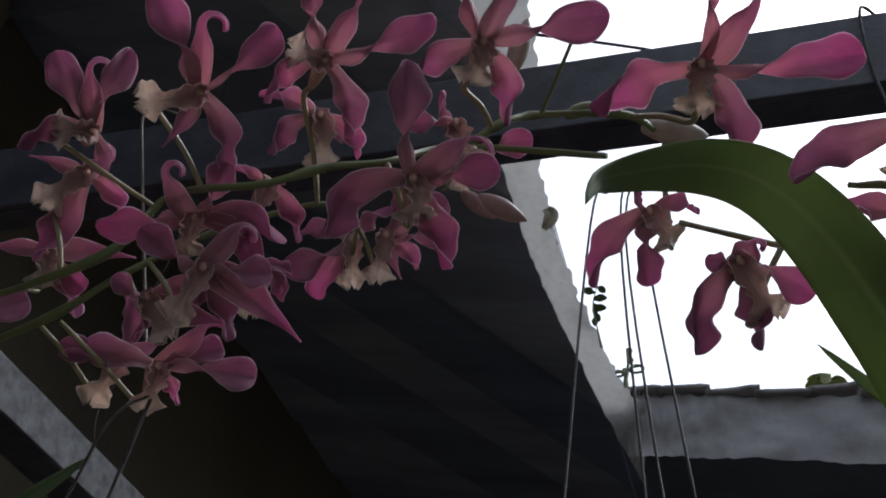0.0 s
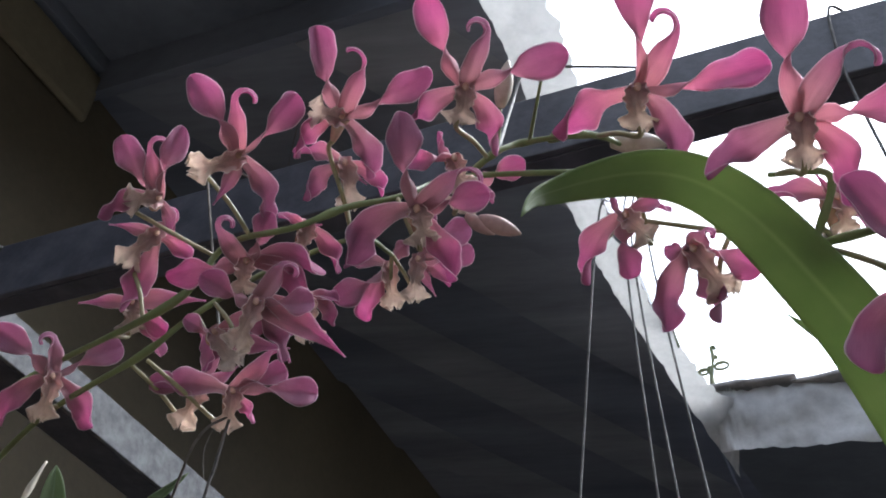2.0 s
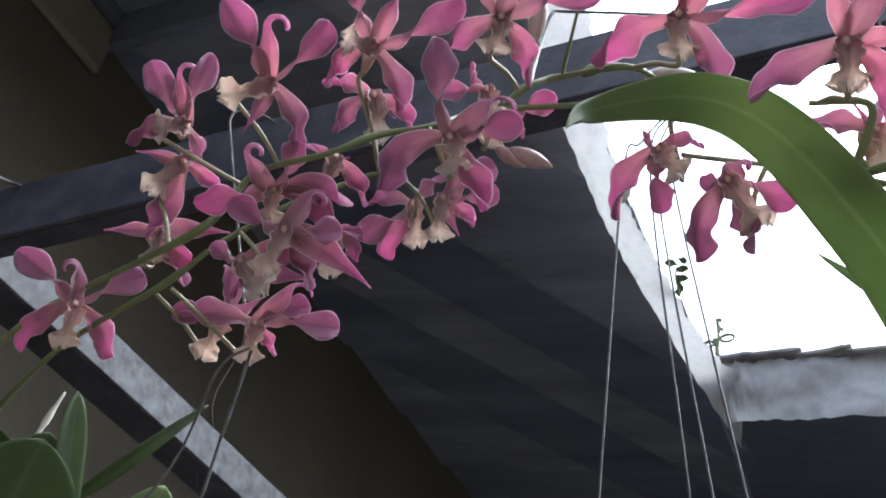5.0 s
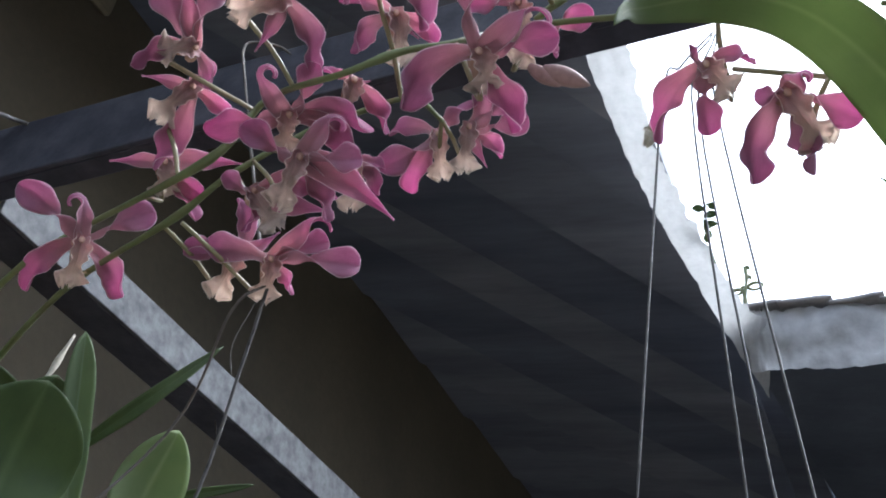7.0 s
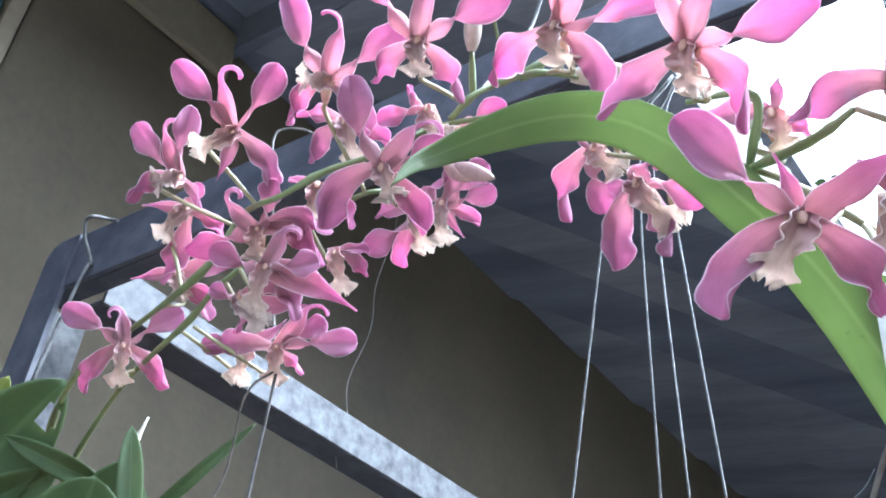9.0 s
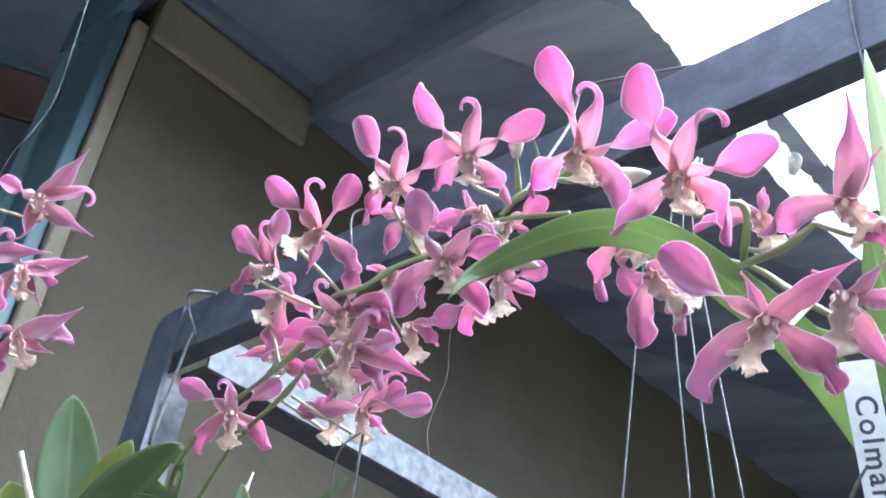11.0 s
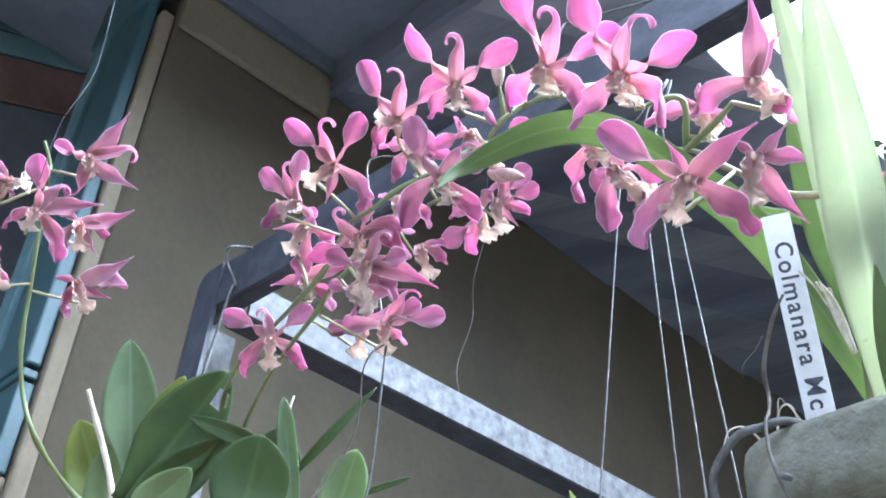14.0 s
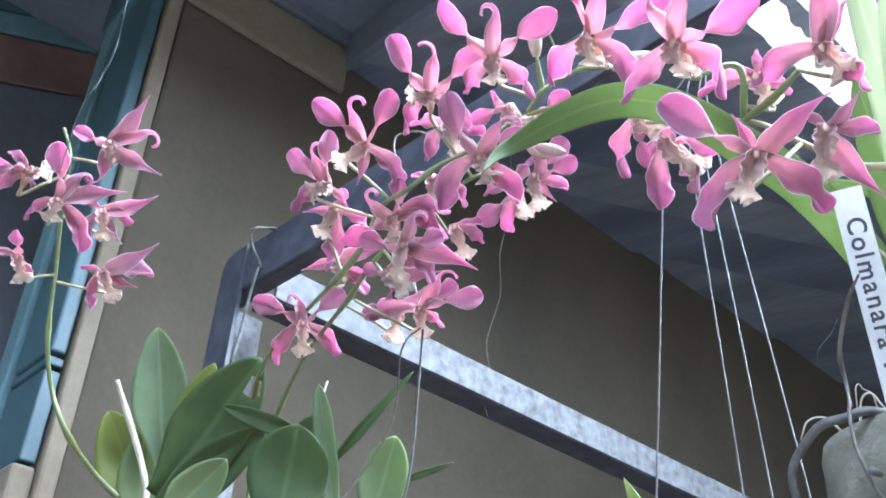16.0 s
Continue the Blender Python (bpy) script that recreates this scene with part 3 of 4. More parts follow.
crumpled([(-0.112, 1.452, 2.357), (0.0, 1.452, 2.345), (0.6, 1.46, 2.28), (1.6, 1.46, 2.17)], [(-0.112, 1.442, 2.459), (0.0, 1.442, 2.447), (0.6, 1.45, 2.382), (1.6, 1.45, 2.272)],
         10, 150, 0.016, 11.0, FLASH, "flashing_far", "creased grey zinc flashing under the far tiles")
FAR = YARD @ pose(-0.11, 1.455, 2.36, 0, 6.2, 0)
far = structure("roof_far", block((0.0, 0.012, 0.0), (2.4, 1.2, 0.03), 0, FAR @ pose(0, 0.02, 0.02, 12)), SKIN, "far tiled roof behind the zinc flashing", "roof")
bpy.context.view_layer.update()
for k in range(22):
    u0, w = -0.035 + 0.072 * k, 0.078
    sections = []
    for i in range(5):
        row = []
        for j in range(7):
            e = j / 6
            row.append(FAR @ Vector((u0 + w * e, -0.022 + 0.05 * i, 0.100 + 0.012 * i + 0.009 * e * e * (0.8 + 0.5 * math.sin(k * 3.7)) + 0.004 * math.sin(k * 1.9))))
        sections.append(row)
    part("roof_tile", sheet(sections, 0.007), TILE, far)

# teal joinery of the porch beside the wall
post = structure("door_post", leaning((-0.784, 0.325, 1.918), (-0.692, 0.342, 2.66), 0.032, 0.003), TEAL, "teal painted wooden post beside the wall", "post")
for z0, z1 in ((1.801, 1.898), (1.903, 1.913)):
    part("post_foot", leaning((-0.784, 0.325, z0), (-0.692, 0.342, z1), 0.032, 0.002), TEAL, post, "", False)
structure("trim_post", leaning((-0.822, 0.318, 1.801), (-0.786, 0.3385, 2.62), 0.032), TEAL_PALE, "pale teal edging board", "trim")
for z0, z1, m2, nm in ((0.125, 0.62, TEAL, "teal painted cross beam of the porch"), (0.083, 0.122, TEAL_PALE, "pale teal board below the cross beam"), (-0.002, 0.080, RUST, "rust brown board of the porch"), (-0.9, -0.005, SHADE, "panel of the porch, shade put in its dark colour")):
    structure("trim_beam", block((-1.04, -1.9, z0), (-1.01, 0.45, z1), 0.003, HOUSE @ pose(0, 0.27, 2.452, 21)), m2, nm, "trim")


# ---- steel rack ----
# the rack stands a little askew to the wall
ASKEW = HOUSE @ pose(-0.471, 0.394, 0, 0, 0, 1.0) @ pose(0.471, -0.394, 0)
RACK = root("plant_rack", HOUSE @ Vector((-0.43, 0.40, 0.0)), "dark painted angle-iron rack with a galvanised cross rail", "rack")
bm = block((-0.4395, 0.398, 1.928), (1.9, 0.402, 1.976), 0.0008, ASKEW)
block((-0.471, 0.4025, 1.928), (1.9, 0.418, 1.932), 0.0008, ASKEW, bm)
part("rail", bm, STEEL, RACK, "dark blue-grey angle iron", False)
CROSS = ASKEW @ pose(-0.418, 0.419, 0.004)
part("cross_rail", block((0, 0, 1.915), (0.004, 1.95, 1.950), 0.0008, CROSS), ZINC, RACK, "galvanised face with grey mottling", False)
# underside takes the darker STEEL to put its shade into the colour
part("cross_rail_foot", block((-0.034, 0, 1.915), (-0.0005, 1.95, 1.919), 0.0008, CROSS), STEEL, RACK, "underside, its shade put in as dark steel colour", False)
bm = bmesh.new()
rim = [(-0.478, 0.0), (-0.440, 0.0), (-0.440, 1.976), (-0.464, 1.976), (-0.472, 1.973), (-0.478, 1.964)]
near, back = ([bm.verts.new(ASKEW @ Vector((u, v, z))) for u, z in rim] for v in (0.396, 0.400))
bm.faces.new(near)
bm.faces.new(back[::-1])
for k in range(6):
    bm.faces.new((near[k], back[k], back[(k + 1) % 6], near[(k + 1) % 6]))
bmesh.ops.recalc_face_normals(bm, faces=bm.faces)
part("post", bm, STEEL, RACK, "", False)
part("post_flange", block((-0.478, 0.4005, 0.0), (-0.474, 0.446, 1.927), 0.0008, ASKEW), ZINC, RACK, "inner face in the lighter zinc grey", False)


# ---- hanging wires ----
def wire(name, points, r, mat, label, steps=6):
    w = mesh_ob(name, tube(smooth_line(points, steps), r, r, 6), mat)
    return tagged(w, label, "wire", "hanging wires")


def hv(u, v, z):
    return HOUSE @ Vector((u, v, z))


def over_rail(u, end, r=0.0010, name="hook_wire", label="bent galvanised wire hooked over the rail", mat=WIRE):
    return wire(name, [hv(u + 0.022, 0.404, 1.968), hv(u + 0.012, 0.401, 1.9775), hv(u, 0.394, 1.979), hv(u - 0.004, 0.389, 1.970), hv(u + 0.006, 0.3875, 1.935), end], r, mat, label)


wire("hook_wire", [(-0.331, 0.529, 2.016), (-0.340, 0.526, 2.018), (-0.345, 0.515, 2.013), (-0.352, 0.517, 2.010), (-0.351, 0.522, 1.996), (-0.345, 0.531, 1.977), (-0.347, 0.528, 1.967), (-0.338, 0.511, 1.859)], 0.0016, WIRE, "thick bent galvanised wire hooked over the rail", 8)
wire("hook_wire", [(0.262, 0.402, 2.016), (0.252, 0.393, 2.021), (0.243, 0.388, 2.020), (0.241, 0.389, 1.995), (0.243, 0.390, 1.95), (0.255, 0.378, 1.80), (0.262, 0.360, 1.63)], 0.0009, WIRE, "thin galvanised wire from the rail down to the cement tray")
over_rail(-0.214, (-0.084, 0.446, 1.802), 0.0009, mat=WIRE_DARK, label="dull wire hooked over the rail")
wire("hanging_wire", [(-0.082, 0.444, 1.803), (-0.0915, 0.457, 1.770), (-0.112, 0.480, 1.700), (-0.150, 0.49, 1.632)], 0.0009, WIRE, "thin galvanised wire down to the clay pot")
wire("hanging_wire", [(-0.082, 0.443, 1.804), (-0.095, 0.439, 1.786), (-0.1275, 0.471, 1.7385), (-0.185, 0.44, 1.634)], 0.0007, WIRE_DARK, "thin dull wire down to the clay pot")
wire("hook_wire", [hv(0.06, 0.412, 1.975), hv(0.05, 0.410, 1.980), hv(0.0, 0.390, 1.980), hv(-0.008, 0.384, 1.974), hv(-0.012, 0.378, 1.94), (0.066, 0.345, 1.877)], 0.0010, WIRE, "bent galvanised wire hooked over the rail")

# ---- main orchid ----
stem_a = [(-0.231, 0.424, 1.774), (-0.203, 0.423, 1.803), (-0.183, 0.427, 1.828), (-0.092, 0.376, 1.825), (-0.068, 0.367, 1.851), (-0.021, 0.334, 1.828), (0.003, 0.330, 1.834), (0.024, 0.333, 1.841), (0.048, 0.348, 1.866), (0.104, 0.324, 1.839)]
stem_b = [(-0.230, 0.450, 1.758), (-0.199, 0.455, 1.811), (-0.118, 0.405, 1.816), (-0.088, 0.387, 1.823), (-0.059, 0.390, 1.850), (-0.033, 0.394, 1.868), (-0.009, 0.394, 1.875), (-0.000, 0.419, 1.885)]
stem_c = [(0.054, 0.346, 1.867), (0.067, 0.341, 1.874), (0.081, 0.344, 1.882), (0.110, 0.314, 1.850), (0.127, 0.333, 1.859)]
stem_up = [(0.081, 0.344, 1.882), (0.091, 0.301, 1.877)]
stem_bud = [(0.065, 0.344, 1.877), (0.069, 0.329, 1.890)]
stem_arch = [(0.249, 0.373, 1.704), (0.258, 0.347, 1.729), (0.257, 0.319, 1.732), (0.235, 0.313, 1.737), (0.213, 0.297, 1.748), (0.188, 0.316, 1.783), (0.131, 0.339, 1.822)]
stem_q = [(0.188, 0.316, 1.783), (0.210, 0.286, 1.765), (0.224, 0.276, 1.766)]
stem_f = [(0.188, 0.316, 1.783), (0.194, 0.295, 1.797), (0.172, 0.290, 1.795)]
stem_side = [(-0.386, 0.463, 1.732), (-0.390, 0.434, 1.746), (-0.361, 0.381, 1.754), (-0.364, 0.360, 1.784), (-0.352, 0.338, 1.814), (-0.340, 0.322, 1.853), (-0.316, 0.298, 1.884), (-0.275, 0.268, 1.892), (-0.270, 0.262, 1.902), (-0.267, 0.250, 1.914)]
ORCHID = root("orchid_plant", (-0.28, 0.47, 1.64), "hanging orchid with arching sprays of magenta-pink flowers and cream lips", "orchid")
lines_a = [stem(ORCHID, [(-0.305, 0.53, 1.68), (-0.285, 0.505, 1.745), (-0.262, 0.472, 1.795), *stem_a[1:]], 0.0018, 0.0014), stem(ORCHID, [(-0.295, 0.54, 1.67), (-0.275, 0.515, 1.72), (-0.250, 0.485, 1.768), *stem_b[1:]], 0.0018, 0.0013), stem(ORCHID, stem_c, 0.0015, 0.0011), stem(ORCHID, stem_up, 0.0009, 0.0007, knots=()), stem(ORCHID, stem_bud, 0.0012, 0.0009)]
lines_side = [stem(ORCHID, stem_side, 0.0021, 0.0011)]
POTTED = root("potted_orchid", (0.255, 0.385, 1.60), "orchid with long arching strap leaf in a mossy cement tray", "orchid")
lines_arch = [stem(POTTED, stem_arch, 0.0018, 0.0011, mat=PEDICEL), stem(POTTED, stem_q, 0.0014, 0.0012), stem(POTTED, stem_f, 0.0014, 0.0010)]
SPRAY, SIDE, ARCH = (ORCHID, lines_a, PINK), (ORCHID, lines_side, PINK), (POTTED, lines_arch + lines_a[2:], PINK)
flower(SPRAY, (-0.052, 0.325, 1.867), -55, -44, lip(-123, 22), petal(-50, 42), petal(22, 40), dorsal(-21, 25), sepal(129, 27), lance(-173, 25))
flower(SPRAY, (-0.102, 0.351, 1.870), -51, -40, lip(-117, 15), petal(-51, 35), petal(-4, 38), dorsal(-29, 25), sepal(-123, 24), sepal(129, 16))
flower(SPRAY, (-0.109, 0.370, 1.865), -52, -39, lip(-155, 22), sepal(110, 20), sepal(180, 34), lance(-99, 23), petal(13, 16))
flower(SPRAY, (-0.129, 0.399, 1.845), -52, -35, lip(160, 10), lance(-109, 25), petal(108, 23), lance(68, 38), sepal(6, 15), sepal(128, 25))
flower(SPRAY, (-0.056, 0.367, 1.839), -58, -39, lip(164, 7), petal(-117, 37), petal(10, 27), dorsal(-53, 20), sepal(74, 31), sepal(100, 31))
flower(SPRAY, (-0.048, 0.370, 1.816), -59, -37, lip(-173, 24), petal(-77, 28), dorsal(20, 20), petal(72, 27), lance(105, 49), sepal(135, 24))
flower(SPRAY, (-0.074, 0.389, 1.815), -57, -34, lip(128, 19), petal(-80, 16), sepal(67, 33), sepal(174, 15), lance(85, 37))
flower(SPRAY, (-0.082, 0.439, 1.815), -52, -30, lip(170, 19), petal(73, 44), dorsal(26, 26), petal(51, 31), sepal(117, 17), sepal(-102, 32))
flower(SPRAY, (-0.100, 0.439, 1.819), -50, -30, lip(-176, 31), petal(-98, 26), sepal(-14, 23), lance(40, 25))
flower(SPRAY, (-0.176, 0.424, 1.819), -45, -29, lip(171, 26), petal(-71, 40), dorsal(-22, 19), petal(42, 39), sepal(-152, 28), sepal(114, 29))
flower(SPRAY, (-0.007, 0.329, 1.893), -61, -48, lip(-92, 12), petal(-32, 44), dorsal(7, 25), petal(45, 48), sepal(-140, 24), sepal(133, 27))
flower(SPRAY, (-0.012, 0.358, 1.892), -63, -45, lip(160, 24), sepal(-88, 21), sepal(-140, 22), lance(118, 15), sepal(108, 21))
flower(SPRAY, (0.035, 0.326, 1.825), -68, -44, lip(160, 14), petal(-21, 42), dorsal(37, 24), petal(65, 32), sepal(-131, 30), sepal(140, 27))
flower(SPRAY, (0.058, 0.300, 1.870), -81, -49, lip(-168, 9), petal(-23, 45), dorsal(18, 24), petal(69, 46), sepal(-118, 25), sepal(147, 26))
flower(SPRAY, (0.048, 0.334, 1.863), -71, -47, lip(145, 6), petal(-104, 23), sepal(-45, 12), sepal(164, 10))
flower(SPRAY, (0.053, 0.357, 1.871), -73, -46, lip(-160, 9), petal(62, 26), sepal(-128, 8), sepal(125, 11))
flower(ARCH, (0.129, 0.276, 1.831), -95, -48, lip(-174, 10), petal(3, 48), dorsal(39, 25), petal(88, 48), sepal(-104, 30), sepal(156, 25))
flower(ARCH, (0.179, 0.258, 1.787), -107, -44, lip(-167, 11), petal(9, 46), dorsal(48, 25), petal(95, 42), sepal(-104, 28), sepal(158, 27))
flower(SPRAY, (0.122, 0.349, 1.835), -83, -44, lip(131, 12), petal(174, 27), sepal(-148, 28), sepal(-44, 9), sepal(77, 17))
flower(ARCH, (0.146, 0.327, 1.794), -87, -43, lip(142, 24), petal(-87, 11), sepal(-155, 27), petal(109, 27), sepal(157, 24), dorsal(35, 8))
flower(ARCH, (0.206, 0.261, 1.717), -72, -39, lip(-154, 18), petal(-53, 43), lance(-24, 19), lance(54, 36), sepal(-138, 27), sepal(132, 29))
flower(ARCH, (0.236, 0.267, 1.764), -77, -43, lip(144, 12), lance(3, 40), lance(33, 24), sepal(-103, 25), sepal(137, 20))
flower(ARCH, (0.230, 0.276, 1.731), -76, -39, lip(-170, 19), sepal(-38, 12), lance(48, 20), lance(147, 35), sepal(98, 16))
flower(ARCH, (0.197, 0.311, 1.801), -73, -42, lip(156, 14), sepal(-97, 22), sepal(11, 11), lance(-43, 12), sepal(118, 14))
flower(ARCH, (0.277, 0.320, 1.732), -84, -37, lip(-160, 15), sepal(-52, 11), sepal(-137, 17), petal(74, 15), petal(19, 17))
flower(SIDE, (-0.245, 0.274, 1.909), -31, -36, lip(158, 12), lance(22, 44), petal(-88, 25), dorsal(58, 27), lance(105, 42), dorsal(178, 25))
flower(SIDE, (-0.266, 0.262, 1.858), -29, -32, lip(-178, 14), petal(-17, 40), dorsal(25, 23), lance(64, 46), sepal(-132, 21), sepal(135, 32))
flower(SIDE, (-0.291, 0.313, 1.888), -32, -32, lip(159, 20), lance(56, 43), sepal(86, 20), sepal(-69, 14), sepal(-160, 26), lance(132, 28))
flower(SIDE, (-0.312, 0.343, 1.857), -33, -29, lip(140, 22), lance(45, 47), sepal(74, 30), lance(97, 27), sepal(-81, 14), sepal(-170, 23))
flower(SIDE, (-0.279, 0.242, 1.874), -27, -33, lip(62, 7), sepal(-141, 23), sepal(-57, 15), petal(-102, 26), sepal(148, 9))
flower(SIDE, (-0.344, 0.291, 1.851), -28, -29, lip(147, 18), sepal(123, 16), sepal(-95, 16), petal(-20, 21))
flower(SPRAY, (0.011, 0.432, 1.891), -70, -41, lip(173, 32), petal(47, 34), petal(70, 31), sepal(115, 19), sepal(3, 26), lance(143, 22))
flower(SPRAY, (-0.005, 0.434, 1.889), -68, -40, lip(161, 29), sepal(-95, 20), petal(-129, 35), sepal(-166, 26), sepal(30, 22))
flower(SPRAY, (-0.033, 0.376, 1.869), -61, -41, lip(-173, 17), sepal(127, 23), sepal(-84, 12), lance(69, 8))
flower(SPRAY, (-0.044, 0.420, 1.859), -63, -38, lip(163, 22), sepal(112, 18), sepal(77, 15), sepal(-171, 8))


BUD = mottled("bud_skin", (0.30, 0.26, 0.19), (0.46, 0.38, 0.33), 80, 300, 0.5, relief=0.2, depth=0.0005)
BUD_DUSK = mottled("bud_dusky", (0.30, 0.19, 0.17), (0.44, 0.29, 0.27), 80, 300, 0.5, relief=0.2, depth=0.0005)


def bud(plant, place, along, size, mat=BUD):
    """A closed bud, swollen at its base and pointed."""
    d = Vector(along).normalized()
    p = Vector(place)
    line = [p + d * size * k / 10 for k in range(11)]
    bm = bmesh.new()
    ref = d.orthogonal().normalized()
    side = d.cross(ref)
    rings = []
    for k, q in enumerate(line):
        s = k / 10
        r = size * 0.19 * max(math.sin(math.pi * (0.12 + 0.86 * s)) ** 0.8, 0.06)
        rings.append([bm.verts.new(q + r * (1 + 0.06 * math.cos(3 * a)) * (math.cos(a) * ref + math.sin(a) * side)) for a in [2 * math.pi * i / 12 for i in range(12)]])
    for a, b in zip(rings, rings[1:]):
        for i in range(12):
            bm.faces.new((a[i], a[(i + 1) % 12], b[(i + 1) % 12], b[i]))
    bm.faces.new(rings[0][::-1])
    bm.faces.new(rings[-1])
    return part("bud", bm, mat, plant, "closed dusky cream bud")


bud(ORCHID, (0.069, 0.329, 1.890), (0.2, -0.55, 0.6), 0.022)
bud(ORCHID, (0.058, 0.350, 1.841), (0.9, 0.1, -0.45), 0.021, BUD_DUSK)
bud(ORCHID, (0.052, 0.351, 1.844), (0.7, 0.1, -0.6), 0.017, BUD_DUSK)
bud(ORCHID, (0.090, 0.338, 1.875), (0.75, -0.1, 0.35), 0.015, STEM)
bud(ORCHID, (0.118, 0.325, 1.856), (0.8, 0.2, 0.1), 0.026)

# leaves and canes of the main orchid
leaf(ORCHID, (-0.361, 0.481, 1.758), (-0.352, 0.435, 1.866), 0.047, LEAF_GREY, 0.04, fold=0.38, foot=0.3)
leaf(ORCHID, (-0.349, 0.475, 1.769), (-0.316, 0.473, 1.842), 0.027, LEAF_YELLOW, 0.05)
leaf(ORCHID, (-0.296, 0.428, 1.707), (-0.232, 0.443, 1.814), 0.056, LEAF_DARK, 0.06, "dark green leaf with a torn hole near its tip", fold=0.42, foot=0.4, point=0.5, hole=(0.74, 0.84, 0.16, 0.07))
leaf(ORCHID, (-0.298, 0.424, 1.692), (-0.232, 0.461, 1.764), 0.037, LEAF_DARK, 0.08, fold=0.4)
leaf(ORCHID, (-0.280, 0.420, 1.682), (-0.243, 0.438, 1.732), 0.033, LEAF, 0.05)
leaf(ORCHID, (-0.391, 0.497, 1.727), (-0.408, 0.449, 1.807), 0.049, LEAF_YELLOW, 0.05, fold=0.35)
leaf(ORCHID, (-0.381, 0.485, 1.711), (-0.373, 0.462, 1.789), 0.038, LEAF, 0.05)
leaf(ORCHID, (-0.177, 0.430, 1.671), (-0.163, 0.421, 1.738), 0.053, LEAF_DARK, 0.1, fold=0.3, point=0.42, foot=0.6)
leaf(ORCHID, (-0.164, 0.473, 1.685), (-0.166, 0.439, 1.776), 0.014, LEAF_GREY, 0.03, fold=0.5, point=0.3, foot=0.6)
leaf(ORCHID, (-0.148, 0.491, 1.686), (-0.130, 0.487, 1.749), 0.034, LEAF, 0.05, point=0.5)
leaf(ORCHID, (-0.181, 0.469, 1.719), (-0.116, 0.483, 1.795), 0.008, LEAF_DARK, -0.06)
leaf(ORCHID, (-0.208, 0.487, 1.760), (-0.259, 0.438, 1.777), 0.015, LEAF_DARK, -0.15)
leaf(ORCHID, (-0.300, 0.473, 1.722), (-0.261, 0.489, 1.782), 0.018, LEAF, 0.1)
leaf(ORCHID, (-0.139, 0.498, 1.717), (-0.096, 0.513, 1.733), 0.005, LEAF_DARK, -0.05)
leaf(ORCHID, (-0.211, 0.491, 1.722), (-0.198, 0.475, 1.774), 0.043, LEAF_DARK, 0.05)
part("cane", tube(smooth_line([(-0.350, 0.465, 1.70), (-0.359, 0.462, 1.745), (-0.362, 0.416, 1.811)], 6), 0.0019, 0.0016, 8, lumps=0.3, knots=(0.3, 0.55, 0.8)), STALK, ORCHID, "dry papery flower cane")
part("cane", tube(smooth_line([(-0.236, 0.512, 1.735), (-0.229, 0.508, 1.780), (-0.224, 0.507, 1.800), (-0.218, 0.506, 1.819)], 6), 0.0022, 0.0009, 7, lumps=0.7, knots=(0.35, 0.7)), STALK, ORCHID, "dry papery stub of a cane")
for x, y in ((-0.34, 0.465), (-0.31, 0.47), (-0.27, 0.47), (-0.22, 0.49), (-0.19, 0.50), (-0.25, 0.50)):
    part("pseudobulb", tube(smooth_line([(x, y, 1.62), (x + 0.004, y, 1.65), (x + 0.002, y + 0.004, 1.685)], 5), 0.009, 0.005, 10, lumps=0.2), BULB, ORCHID)
bm = bmesh.new()
prof = ((0.02, 1.50), (0.085, 1.50), (0.115, 1.61), (0.122, 1.615), (0.122, 1.635), (0.110, 1.635), (0.105, 1.615), (0.02, 1.615))


def lathe(profile, centre, bm=None, sides=48, wob=0.0):
    bm = bm or bmesh.new()
    rings = []
    for r, z in profile:
        rings.append([bm.verts.new(Vector((centre[0] + (r + wob * noise.noise(Vector((math.cos(a) * 4, math.sin(a) * 4, z * 30)))) * math.cos(a), centre[1] + (r + wob * noise.noise(Vector((math.cos(a) * 4, math.sin(a) * 4, z * 30)))) * math.sin(a), z))) for a in [2 * math.pi * i / sides for i in range(sides)]])
    for a, b in zip(rings, rings[1:]):
        for i in range(sides):
            bm.faces.new((a[i], a[(i + 1) % sides], b[(i + 1) % sides], b[i]))
    bm.faces.new(rings[0][::-1])
    bm.faces.new(rings[-1])
    bmesh.ops.recalc_face_normals(bm, faces=bm.faces)
    return bm


part("pot", lathe(prof, (-0.27, 0.49)), CLAY, ORCHID, "brown clay pot")

# leaf, pot and label of the potted orchid
part("leaf", leaf_mesh([(0.252, 0.392, 1.628), (0.246, 0.39, 1.668), (0.2328, 0.3757, 1.7039), (0.2191, 0.358, 1.7344), (0.2062, 0.3412, 1.7541), (0.1947, 0.3286, 1.7651), (0.1841, 0.3182, 1.7737), (0.1739, 0.3086, 1.7819), (0.1633, 0.2996, 1.7883), (0.1519, 0.2912, 1.7921), (0.1395, 0.2836, 1.7921), (0.1256, 0.2762, 1.7873), (0.1109, 0.269, 1.7782), (0.097, 0.262, 1.767), (0.092, 0.253, 1.755), (0.089, 0.2465, 1.7415)], 0.036, (0.06, -0.2, 1.30), 0.10, 0.62, 0.45, 60, lean=-35, taper=(1.75, 0.95)), LEAF, POTTED, "long arching strap leaf, bent over at its tip")
leaf(POTTED, (0.250, 0.372, 1.632), (0.271, 0.229, 1.781), 0.027, LEAF_HAZED, 0.05, foot=0.2)
leaf(POTTED, (0.248, 0.384, 1.640), (0.252, 0.252, 1.823), 0.017, LEAF_HAZED, 0.05, foot=0.2)
leaf(POTTED, (0.242, 0.394, 1.705), (0.237, 0.326, 1.796), 0.023, LEAF, 0.05)
